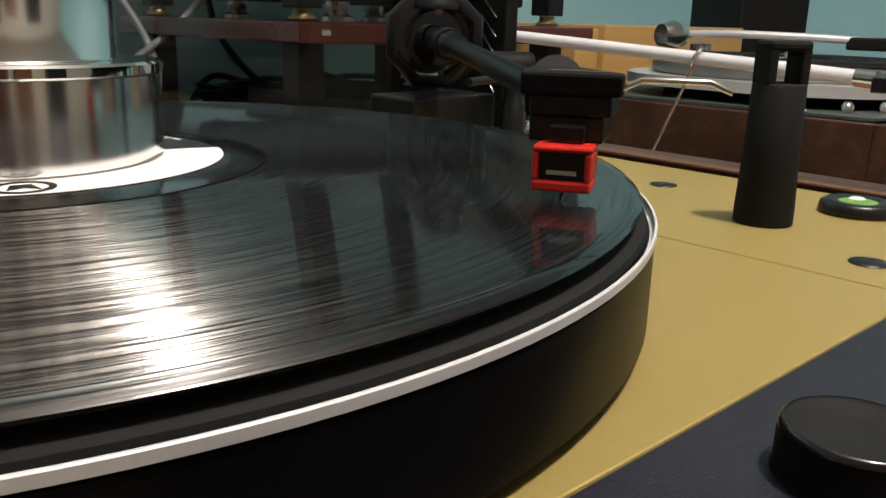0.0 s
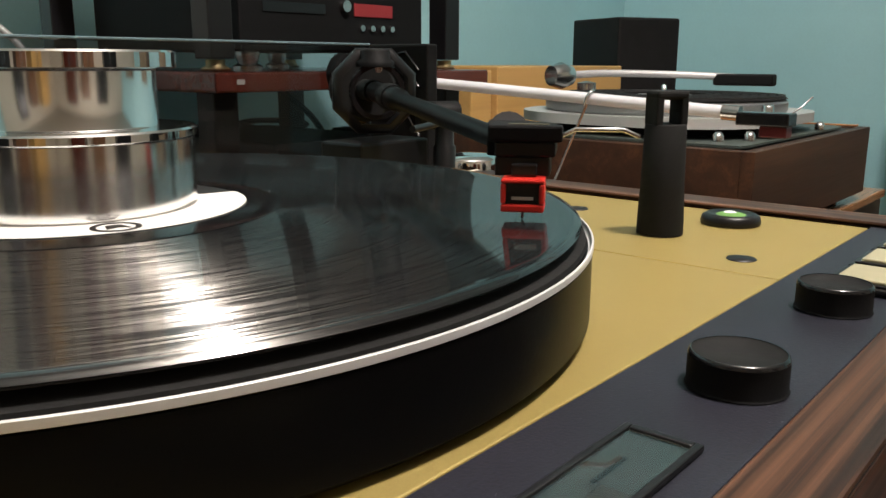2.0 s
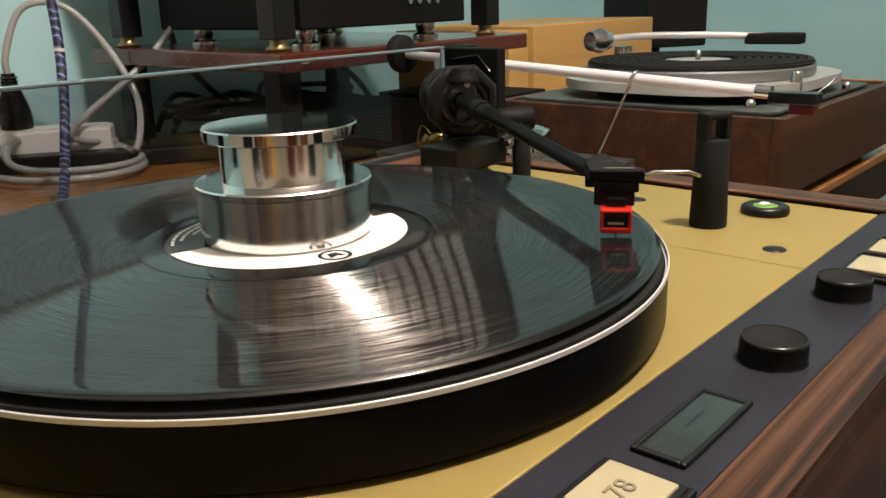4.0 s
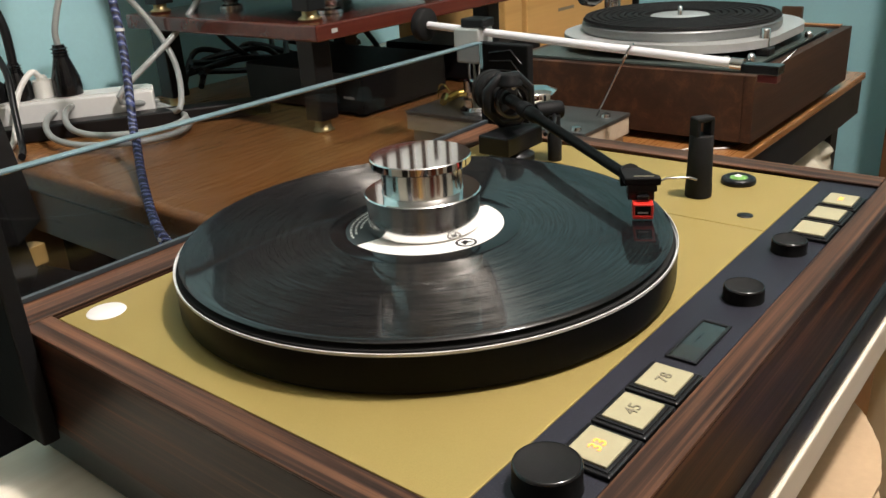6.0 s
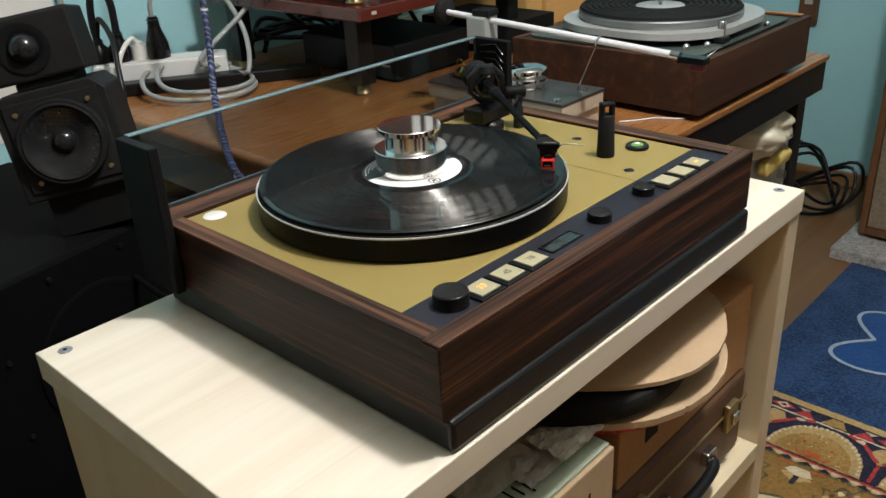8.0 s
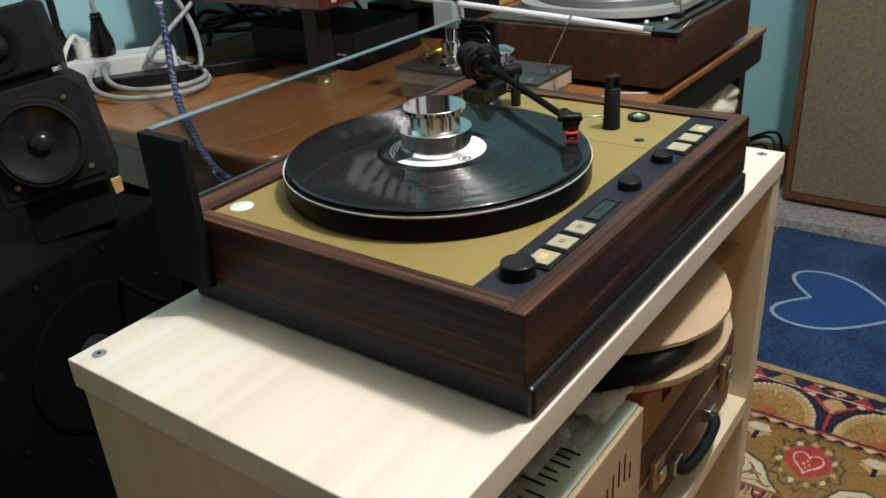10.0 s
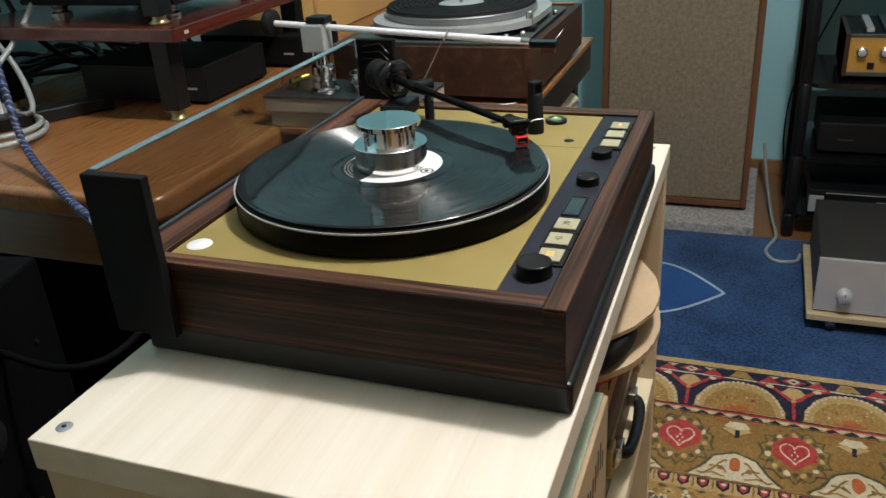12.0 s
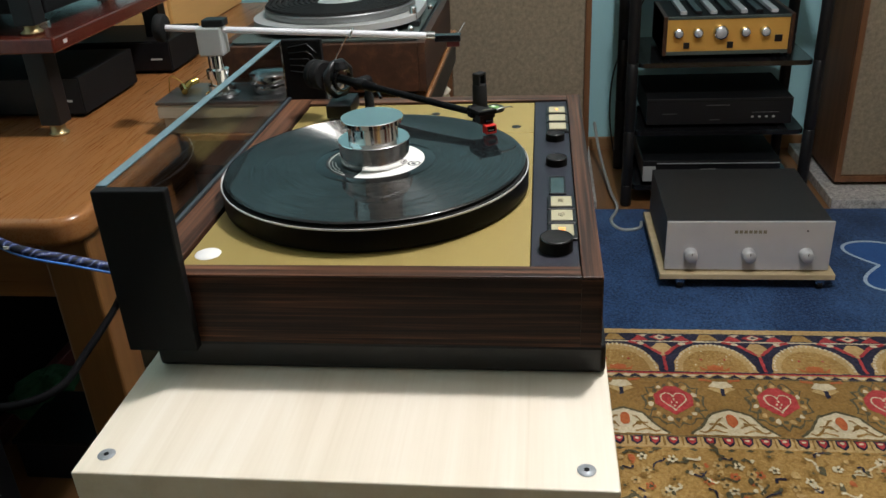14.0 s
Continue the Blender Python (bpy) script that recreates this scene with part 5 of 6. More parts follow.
# ---- small loudspeaker on the subwoofer ----
def small_speaker():
    W = Vector((-0.098, 0.580, -0.022))
    m = Matrix.Translation(W) @ Matrix.Rotation(radians(-33), 4, "Z") @ Matrix.Rotation(radians(-9), 4, "X") @ Matrix.Rotation(radians(-8), 4, "Y") @ Matrix.Scale(0.77, 4)
    s = thing("small_speaker", W, "black two-part loudspeaker with bare drivers", "loudspeaker")

    def local(bm):
        bm.transform(m)
        return bm
    b = part("woofer_box", local(prism([(-0.098, -0.095), (0.098, -0.095), (0.098, 0.075), (0.075, 0.098), (-0.075, 0.098), (-0.098, 0.075)], 0, 0.20, m=Matrix.Rotation(radians(90), 4, "X") @ Matrix.Rotation(radians(180), 4, "Y") @ Matrix.Translation((0, 0, 0)), bevel=0.004)), M_speaker, s)
    # drivers face local -y
    face = m @ Matrix.Rotation(radians(90), 4, "X")
    part("baffle", local(boxed(-0.082, 0.082, -0.004, -0.0002, -0.080, 0.082, 0.002)), M_speaker, b)
    part("surround", lathe([(0.076, 0.004), (0.076, 0.016), (0.073, 0.020), (0.070, 0.019), (0.066, 0.022), (0.061, 0.018)], seg=56, m=face), M_rubber, b, "rubber woofer surround")
    part("cone", lathe([(0.0615, 0.018), (0.048, 0.011), (0.034, 0.006), (0.020, 0.003)], seg=48, m=face), M_cone, b, "glossy black cone")
    part("dust_cap", lathe([(0.021, 0.003), (0.018, 0.011), (0.010, 0.016), (0, 0.018)], seg=32, m=face), M_cone, b)
    for x, z in ((-0.062, 0.062), (0.062, 0.062), (-0.062, -0.062), (0.062, -0.062)):
        part("screw", lathe([(0, 0.008), (0.004, 0.0075), (0.005, 0.004)], seg=14, m=face @ Matrix.Translation((x, z, 0))), M_brass, b)
    t = part("tweeter_box", local(boxed(-0.078, 0.078, 0.010, 0.17, 0.112, 0.225, 0.006)), M_speaker, s)
    part("neck", local(boxed(-0.05, 0.05, 0.02, 0.15, 0.0985, 0.1115, 0.002)), M_black_matt, t)
    tf = m @ Matrix.Translation((-0.012, 0.0095, 0.168)) @ Matrix.Rotation(radians(90), 4, "X")
    part("face_plate", lathe([(0, 0.0), (0.044, 0.0), (0.044, 0.003), (0.030, 0.004), (0.026, 0.001)], seg=40, m=tf), M_black_matt, t)
    part("dome", lathe([(0.026, 0.002), (0.022, 0.012), (0.012, 0.020), (0, 0.023)], seg=36, m=tf), M_cone, t, "glossy dome tweeter")
    part("foot", local(boxed(-0.07, 0.07, 0.02, 0.18, -0.172, -0.0955, 0.002)), M_black_matt, s)
    w = thing("wooden_wedge", (0.035, 0.665, -0.16), "small orange wooden wedge beneath the loudspeaker", "wedge")
    part("wedge", prism([(0.020, 0.650), (0.048, 0.655), (0.044, 0.672), (0.020, 0.682)], -0.1595, -0.135, bevel=0.001), M_yellow_wood, w)
    # subwoofer
    zt = -0.160
    tm = Matrix.Translation((0.06, 0.575, 0)) @ Matrix.Rotation(radians(12), 4, "Z")
    q = thing("subwoofer", (-0.3, 0.72, FLOOR), "large black subwoofer cabinet", "subwoofer")
    bm = boxed(-0.62, 0.0, 0.0, 0.45, FLOOR + 0.001, zt, 0.006)
    bm.transform(tm)
    part("cabinet", bm, M_sub, q)
    f2 = tm @ axis_matrix((-0.195, -0.0002, -0.325), (0, -1, 0)) @ Matrix.Scale(0.66, 4)
    part("rim", lathe([(0.165, 0.0), (0.166, 0.004), (0.163, 0.006), (0.152, 0.005)], seg=64, m=f2), M_sub, q)
    part("cone", lathe([(0.152, 0.004), (0.05, -0.0001), (0.05, 0.0002)], seg=56, m=f2 @ Matrix.Translation((0, 0, 0.001))), M_sub, q)
    part("dust_cap", lathe([(0.05, 0.001), (0.045, 0.018), (0.025, 0.030), (0, 0.034)], seg=40, m=f2), M_speaker, q)
    for k in range(8):
        a = radians(22.5 + 45 * k)
        part("bolt", lathe([(0, 0.006), (0.005, 0.006), (0.006, 0)], seg=12, m=f2 @ Matrix.Translation((0.235 * math.cos(a), 0.235 * math.sin(a), 0))), M_black, q)


M_sub = surf("dull_black_board", (0.0035, 0.0035, 0.004), 0.7, relief=0.3, spec=0.05)
M_speaker = surf("textured_black", (0.010, 0.0095, 0.010), 0.6, var=0.35, scale=40, fine=700, relief=0.8, depth=0.001, spec=0.2)
M_cone = surf("glossy_cone", (0.014, 0.014, 0.016), 0.18, relief=0.0)
small_speaker()


# ---- far side of the room ----
def grille_speaker(y0, y1, label):
    x = 2.235
    s = thing("floor_speaker", (x, (y0 + y1) / 2, FLOOR), label, "loudspeaker", "floor speakers")
    part("cabinet", boxed(x + 0.012, x + 0.42, y0, y1, FLOOR + 0.056, 0.20, 0.003), M_walnut_z, s, "walnut cabinet")
    part("grille", boxed(x + 0.002, x + 0.0115, y0 + 0.022, y1 - 0.022, FLOOR + 0.080, 0.178, 0.003), M_cloth, s, "grey-brown cloth grille")
    for a, b, c, d in ((y0, y0 + 0.021, FLOOR + 0.056, 0.20), (y1 - 0.021, y1, FLOOR + 0.056, 0.20), (y0 + 0.0215, y1 - 0.0215, FLOOR + 0.056, FLOOR + 0.079), (y0 + 0.0215, y1 - 0.0215, 0.179, 0.20)):
        part("frame_strip", boxed(x - 0.008, x + 0.0115, a, b, c, d, 0.002), M_walnut_z, s)
    for y in (y0 + 0.08, y1 - 0.08):
        part("foot", boxed(x + 0.03, x + 0.08, y - 0.03, y + 0.03, FLOOR + 0.041, FLOOR + 0.0555), M_brass, s)
    g = thing("stone_slab", (x + 0.2, (y0 + y1) / 2, FLOOR), "speckled stone slab under a floor speaker", "slab", "stone slabs")
    part("slab", boxed(2.10, 2.70, y0 - 0.03, y1 + 0.04, FLOOR + 0.0005, FLOOR + 0.040, 0.003), M_terrazzo, g)


grille_speaker(-0.335, 0.185, "tall floor speaker with a grey-brown cloth grille")
grille_speaker(-1.770, -1.235, "tall floor speaker beside the equipment stand")


def equipment_stand():
    x0, x1, yl, yr = 2.13, 2.55, -0.475, -1.095
    s = thing("equipment_stand", (2.34, -0.785, FLOOR), "black equipment stand with glossy shelves on round posts", "rack")
    tiers = [(-0.905, -0.885), (-0.695, -0.678), (-0.450, -0.433), (-0.05, -0.033)]
    for z0, z1 in tiers:
        part("shelf", prism(rounded(x0 + 0.01, x1 - 0.01, yr + 0.02, yl - 0.02, 0.02), z0, z1, bevel=0.002), M_black_gloss, s, "glossy black shelf")
    zs = [FLOOR + 0.004] + [z1 + 0.002 for _, z1 in tiers]
    for x in (x0 + 0.02, x1 - 0.02):
        for y in (yl, yr):
            for k in range(4):
                top = tiers[k][1]
                pp = part("post", lathe([(0, zs[k]), (0.019, zs[k]), (0.020, zs[k] + 0.004), (0.020, top - 0.004), (0.017, top), (0, top)], (x, y, 0), 24), M_black, s, "round black post")
                part("joint", lathe([(0.0175, top + 0.0002), (0.013, top + 0.0042), (0.0, top + 0.0042)], (x, y, 0), 20), M_steel, pp)
    # gold integrated amplifier
    a = thing("gold_amplifier", (2.3, -0.79, -0.433), "gold-fronted amplifier with five chrome knobs", "amplifier")
    ya, yb, za, zb, xf = -0.575, -1.005, -0.415, -0.285, 2.175
    part("case", boxed(xf + 0.008, xf + 0.30, yb, ya, za, zb, 0.002), M_black_matt, a)
    part("front_plate", boxed(xf, xf + 0.0075, yb + 0.014, ya - 0.014, za + 0.012, zb - 0.010, 0.001), M_gold_face, a, "gold front plate")
    for y in (yb, ya - 0.0135):
        part("cheek", boxed(xf - 0.004, xf + 0.28, y, y + 0.0135, za - 0.002, zb + 0.002, 0.002), M_walnut, a, "walnut end cheek")
    part("trim", boxed(xf - 0.003, xf + 0.0075, yb + 0.014, ya - 0.014, zb - 0.0095, zb, 0.001), M_grey_green, a)
    part("trim", boxed(xf - 0.003, xf + 0.0075, yb + 0.014, ya - 0.014, za, za + 0.0115, 0.001), M_grey_green, a)
    for y, r in ((-0.625, 0.017), (-0.690, 0.017), (-0.765, 0.025), (-0.845, 0.017), (-0.910, 0.017)):
        k = part("knob", lathe([(0, 0.024), (r * 0.85, 0.024), (r * 0.92, 0.022), (r, 0.003), (r, 0)], seg=32, m=axis_matrix((xf, y, -0.338), (-1, 0, 0))), M_steel, a, "chrome knob")
        part("face", lathe([(0, 0.0246), (r * 0.7, 0.0246), (r * 0.72, 0.0241)], seg=28, m=axis_matrix((xf, y, -0.338), (-1, 0, 0))), M_silver, k)
    for y in (-0.655, -0.800):
        part("switch", boxed(xf - 0.005, xf, y - 0.010, y + 0.010, -0.393, -0.372, 0.001), M_black, a)
    part("switch", boxed(xf - 0.004, xf, -0.970, -0.945, -0.375, -0.352, 0.001), M_black, a)
    for k in range(7):
        part("vent_bar", boxed(xf + 0.03, xf + 0.26, yb + 0.05 + 0.05 * k, yb + 0.072 + 0.05 * k, zb + 0.0002, zb + 0.012, 0.001), M_black if k % 2 else M_silver, a)
    for x in (xf + 0.04, xf + 0.26):
        for y in (ya - 0.04, yb + 0.04):
            part("foot", lathe([(0, 0.0006), (0.014, 0.0006), (0.014, 0.0178), (0, 0.0178)], (x, y, -0.433), 16), M_rubber, a)
    # black tuner
    t = thing("black_component", (2.3, -0.79, -0.678), "flat black audio component with small print", "audio component")
    part("case", boxed(2.176, 2.50, -1.035, -0.535, -0.664, -0.570, 0.003), M_black_matt, t)
    part("front_plate", boxed(2.168, 2.1755, -1.035, -0.535, -0.664, -0.570, 0.002), M_black, t)
    part("groove", boxed(2.1672, 2.1678, -1.030, -0.540, -0.580, -0.578), M_rubber, t)
    for k in range(4):
        part("button", boxed(2.1655, 2.168, -0.905 - 0.024 * k, -0.897 - 0.024 * k, -0.640, -0.634, 0.0005), M_pale_ink, t)
    for y0, y1, z in ((-0.99, -0.90, -0.622), (-0.82, -0.74, -0.595), (-0.64, -0.59, -0.625), (-0.79, -0.755, -0.648)):
        part("small_print", boxed(2.1674, 2.1679, y0, y1, z, z + 0.002), M_grey_print, t)
    for x in (2.21, 2.46):
        for y in (-0.58, -0.99):
            part("foot", lathe([(0, 0.0006), (0.013, 0.0006), (0.013, 0.0135), (0, 0.0135)], (x, y, -0.678), 16), M_rubber, t)
    # record deck on the lower shelf
    r = thing("lower_component", (2.3, -0.78, -0.885), "black component with a silver lower trim", "audio component")
    part("case", boxed(2.150, 2.50, -1.015, -0.530, -0.871, -0.795, 0.003), M_black, r)
    part("trim", boxed(2.143, 2.1495, -1.015, -0.530, -0.865, -0.853, 0.001), M_silver, r, "silver trim strip")
    part("side_block", boxed(2.135, 2.1425, -0.575, -0.530, -0.868, -0.812, 0.001), M_silver_paint, r)
    part("badge", boxed(2.1475, 2.1495, -0.79, -0.735, -0.838, -0.826), M_pale_ink, r)
    part("upper_line", boxed(2.1485, 2.1497, -1.010, -0.580, -0.806, -0.803), M_silver, r)
    for x in (2.19, 2.46):
        for y in (-0.57, -0.98):
            part("foot", lathe([(0, 0.0006), (0.013, 0.0006), (0.013, 0.0135), (0, 0.0135)], (x, y, -0.885), 16), M_rubber, r)


M_grey_print = surf("grey_print", (0.12, 0.12, 0.12), 0.5, relief=0.0)
equipment_stand()


M_dolly = wood("yellowed_ply", [(0.3, (0.40, 0.30, 0.16)), (0.5, (0.52, 0.41, 0.24)), (0.7, (0.62, 0.50, 0.31))], 1, size=1.2, rough=0.5)
M_perf = surf("perforated_black", (0.022, 0.022, 0.023), 0.5, var=0.5, scale=60, fine=330, relief=0.5, depth=0.001)


def silver_amp():
    xf, ya, yb, za, zb = 1.512, -0.532, -1.006, -0.901, -0.743
    d = thing("dolly", (1.75, -0.78, FLOOR), "birch plywood dolly on small casters", "dolly")
    part("board", boxed(1.492, 1.950, -1.024, -0.517, -0.924, -0.906, 0.002), M_dolly, d)
    for x in (1.511, 1.925):
        for y in (-0.58, -0.985):
            c = part("caster", boxed(x - 0.015, x + 0.015, y - 0.012, y + 0.012, -0.940, -0.9245, 0.001), M_steel, d)
            part("wheel", lathe([(0, -0.008), (0.0165, -0.008), (0.0165, 0.008), (0, 0.008)], seg=20, m=axis_matrix((x, y, FLOOR + 0.0275), (0, 1, 0))), M_rubber, c)
    a = thing("silver_amplifier", (1.75, -0.78, -0.906), "silver-fronted amplifier with three knobs on a dolly", "amplifier")
    part("front_plate", boxed(xf, xf + 0.010, yb, ya, za, zb, 0.0015), M_silver, a, "brushed silver front")
    part("case", boxed(xf + 0.0105, 1.940, yb + 0.004, ya - 0.004, za + 0.003, zb - 0.001, 0.003), M_perf, a, "black perforated case")
    for y in (-0.605, -0.772, -0.935):
        k = part("knob", lathe([(0, 0.030), (0.016, 0.030), (0.0175, 0.028), (0.0195, 0.003), (0.0195, 0)], seg=36, m=axis_matrix((xf, y, -0.846), (-1, 0, 0))), M_silver, a, "steel knob")
        part("mark", boxed(xf - 0.0308, xf - 0.0302, y - 0.001, y + 0.001, -0.840, -0.831), M_black, k)
    for k in range(7):
        y = -0.727 - 0.0135 * k
        part("maker_mark", boxed(xf - 0.0006, xf - 0.0001, y - 0.0095, y, -0.780, -0.770), M_ink, a)
    part("indicator", lathe([(0, 0.001), (0.003, 0.001), (0.003, 0)], seg=12, m=axis_matrix((xf, -0.932, -0.772), (-1, 0, 0))), M_black, a)
    for x in (1.55, 1.90):
        for y in (-0.58, -0.98):
            part("foot", lathe([(0, 0.0005), (0.012, 0.0005), (0.012, 0.0049), (0, 0.0049)], (x, y, -0.906), 14), M_rubber, a)


silver_amp()


def far_bits():
    b = thing("black_speaker", (1.95, 0.86, 0.03), "small black loudspeaker on a stand near the corner", "loudspeaker")
    m = Matrix.Translation((1.945, 0.845, 0.0)) @ Matrix.Rotation(radians(-28), 4, "Z")
    bm = boxed(-0.092, 0.092, -0.11, 0.11, -0.02, 0.180, 0.006)
    bm.transform(m)
    part("cabinet", bm, M_speaker, b)
    part("pole", lathe([(0, -0.95), (0.02, -0.95), (0.02, -0.021), (0, -0.021)], (1.945, 0.845, 0.0), 20), M_black, b)
    part("foot_plate", lathe([(0, FLOOR + 0.001), (0.12, FLOOR + 0.001), (0.12, FLOOR + 0.018), (0, FLOOR + 0.018)], (1.945, 0.845, 0), 40), M_black, b)
    s = thing("wall_box", (X1, 0.64, -0.27), "dark switch box on the turquoise wall", "switch")
    part("box", boxed(X1 - 0.02, X1 - 0.0005, 0.60, 0.67, -0.36, -0.20, 0.003), M_brown, s)
    part("plate", boxed(X1 - 0.022, X1 - 0.0203, 0.62, 0.65, -0.285, -0.265), M_pale_ink, s)
    for k in range(4):
        c = thing("black_cable", (2.5, 0.45, FLOOR), "black cable loop lying beside the floor speaker", "cable", "cables on the floor")
        pts = [(2.45 + 0.13 * math.cos(radians(40 * i + 20 * k)), 0.45 + (0.10 + 0.02 * k) * math.sin(radians(40 * i)), -0.82 + 0.10 * math.sin(radians(40 * i + 30 * k)) - 0.02 * k) for i in range(9)]
        pts = [(2.50, 0.35, FLOOR + 0.01)] + pts + [(2.55, 0.60, FLOOR + 0.01)]
        part("cable", tube(pts, 0.006, 8, smooth=5), M_black, c)
    c = thing("speaker_cable", (2.0, -0.45, FLOOR), "pale grey cable looping over the blue carpet", "cable")
    part("cable", tube([(2.62, -0.38, -0.80), (2.50, -0.40, -0.90), (2.25, -0.425, FLOOR + 0.02), (2.10, -0.44, FLOOR + 0.014), (1.98, -0.41, FLOOR + 0.014), (1.91, -0.44, FLOOR + 0.014), (1.92, -0.50, FLOOR + 0.014), (1.97, -0.515, FLOOR + 0.014)], 0.006, 8, smooth=7), M_grey_cable, c)
    c = thing("wall_cable", (2.7, -0.45, -0.4), "thin wire running down the turquoise wall", "wire")
    part("wire", tube([(2.74, -0.60, -0.25), (2.735, -0.52, -0.45), (2.73, -0.46, -0.62), (2.72, -0.45, -0.80), (2.70, -0.47, FLOOR + 0.01)], 0.003, 6, smooth=6), M_black, c)
    p = thing("black_power_cable", (0.1, 0.35, -0.4), "black cable hanging below the desk corner", "cable")
    part("cable", tube([(0.20, 0.40, -0.17), (0.16, 0.41, -0.225), (0.051, 0.41, -0.245), (-0.022, 0.41, -0.248), (-0.055, 0.46, -0.250), (-0.060, 0.545, -0.238)], 0.005, 10, smooth=6), M_sub, p)


far_bits()


def under_desk():
    b = thing("dark_box", (0.68, 0.90, FLOOR), "dark storage box on the floor below the desk", "box")
    part("body", boxed(0.60, 0.78, 0.84, 1.02, FLOOR + 0.001, FLOOR + 0.10, 0.004), M_strip, b)
    part("lid", boxed(0.595, 0.785, 0.835, 1.025, FLOOR + 0.1005, FLOOR + 0.112, 0.003), M_black, b)
    for nm, lab, mt, c, r in (("green_cloth", "folded green cloth on the box below the desk", M_green_cloth, (0.80, 1.06, FLOOR + 0.10), (0.10, 0.07, 0.03)), ("white_bag", "small crumpled white bag below the desk", M_paper, (0.66, 0.80, FLOOR + 0.05), (0.06, 0.04, 0.06))):
        t = thing(nm, c, lab, "cloth" if "cloth" in nm else "bag")
        bm = bmesh.new()
        bmesh.ops.create_uvsphere(bm, u_segments=28, v_segments=16, radius=1.0)
        for v in bm.verts:
            p = v.co.copy()
            k = 1 + 0.35 * noise.noise(p * 2.5 + Vector(c)) + 0.15 * noise.noise(p * 7)
            v.co = Vector((c[0] + r[0] * p.x * k, c[1] + r[1] * p.y * k, max(FLOOR + 0.001, c[2] + r[2] * p.z * k)))
        part("fabric" if "cloth" in nm else "wrapper", bm, mt, t)
    # added black block, covers the bright wall so the space below the desk stays dark
    k = thing("dark_backing", (0.75, 1.22, FLOOR), "black block added to keep the wall below the desk dark", "cabinet")
    part("body", boxed(0.28, 1.30, 1.19, 1.262, FLOOR + 0.001, -0.22, 0.003), M_sub, k)
    part("top_board", boxed(0.275, 1.305, 1.187, 1.264, -0.2195, -0.205, 0.002), M_sub, k)
    r = thing("red_strip", (0.85, 1.15, FLOOR), "red board lying along the floor below the desk", "board")
    part("board", boxed(0.62, 1.1, 1.14, 1.17, FLOOR + 0.001, FLOOR + 0.05, 0.003), M_dark_red, r)
    p = thing("wall_sheet", (0.1, Y1, 0.2), "plain white sheet fixed to the turquoise wall", "paper")
    part("sheet", boxed(-0.20, 0.222, Y1 - 0.004, Y1 - 0.001, -0.20, 0.60), M_paper, p)
    part("edge_rod", tube([(0.235, Y1 - 0.012, -0.01), (0.235, Y1 - 0.012, 0.60)], 0.007, 12), M_grey_cable, p, "grey plastic edge")


M_green_cloth = surf("green_cloth", (0.03, 0.14, 0.06), 0.9, var=0.3, relief=0.4)
under_desk()


# ---- tall cupboards along the walls behind the viewer, seen mirrored in the clamp ----
def cupboard(x0, x1, y0, y1, top, material, label, face):
    """face: the side, 'n' or 'e', on which its doors are."""
    c = thing("cupboard", ((x0 + x1) / 2, (y0 + y1) / 2, FLOOR), label, "cupboard", "cupboards along the walls")
    part("carcass", boxed(x0, x1, y0, y1, FLOOR + 0.06, top, 0.003), material, c)
    part("plinth", boxed(x0 + 0.02, x1 - 0.02, y0 + 0.02, y1 - 0.02, FLOOR + 0.001, FLOOR + 0.0595), M_black_matt, c)
    for k in range(2):
        if face == "n":
            m = (x0 + x1) / 2
            a, b = (x0 + 0.006, m - 0.002) if k == 0 else (m + 0.002, x1 - 0.006)
            d = part("door", boxed(a, b, y1 + 0.001, y1 + 0.020, FLOOR + 0.08, top - 0.02, 0.003), material, c)
            h = m + (-0.035 if k == 0 else 0.035)
            part("handle", tube([(h, y1 + 0.0205, 0.0), (h, y1 + 0.045, 0.005), (h, y1 + 0.045, 0.125), (h, y1 + 0.0205, 0.13)], 0.005, 8), M_steel, d)
        else:
            m = (y0 + y1) / 2
            a, b = (y0 + 0.006, m - 0.002) if k == 0 else (m + 0.002, y1 - 0.006)
            d = part("door", boxed(x1 + 0.001, x1 + 0.020, a, b, FLOOR + 0.08, top - 0.02, 0.003), material, c)
            h = m + (-0.035 if k == 0 else 0.035)
            part("handle", tube([(x1 + 0.0205, h, 0.0), (x1 + 0.045, h, 0.005), (x1 + 0.045, h, 0.125), (x1 + 0.0205, h, 0.13)], 0.005, 8), M_steel, d)


for x0, x1, top, mt, lab in ((-1.25, -0.72, 1.1, M_red_wood, "dark red wooden cupboard against the cream wall"), (-0.42, 0.02, 0.85, M_walnut_z, "brown wooden cupboard against the cream wall"), (0.45, 1.05, 1.0, M_black, "black cupboard against the cream wall")):
    cupboard(x0, x1, Y0 + 0.005, Y0 + 0.42, top, mt, lab, "n")
for y0, y1, top, mt, lab in ((-1.75, -1.25, 1.05, M_yellow_wood, "honey wooden cupboard at the side wall"), (-1.0, -0.62, 0.9, M_walnut_z, "brown wooden cupboard at the side wall"), (-0.40, 0.05, 1.1, M_black, "black cupboard at the side wall")):
    cupboard(X0 + 0.005, X0 + 0.42, y0, y1, top, mt, lab, "e")


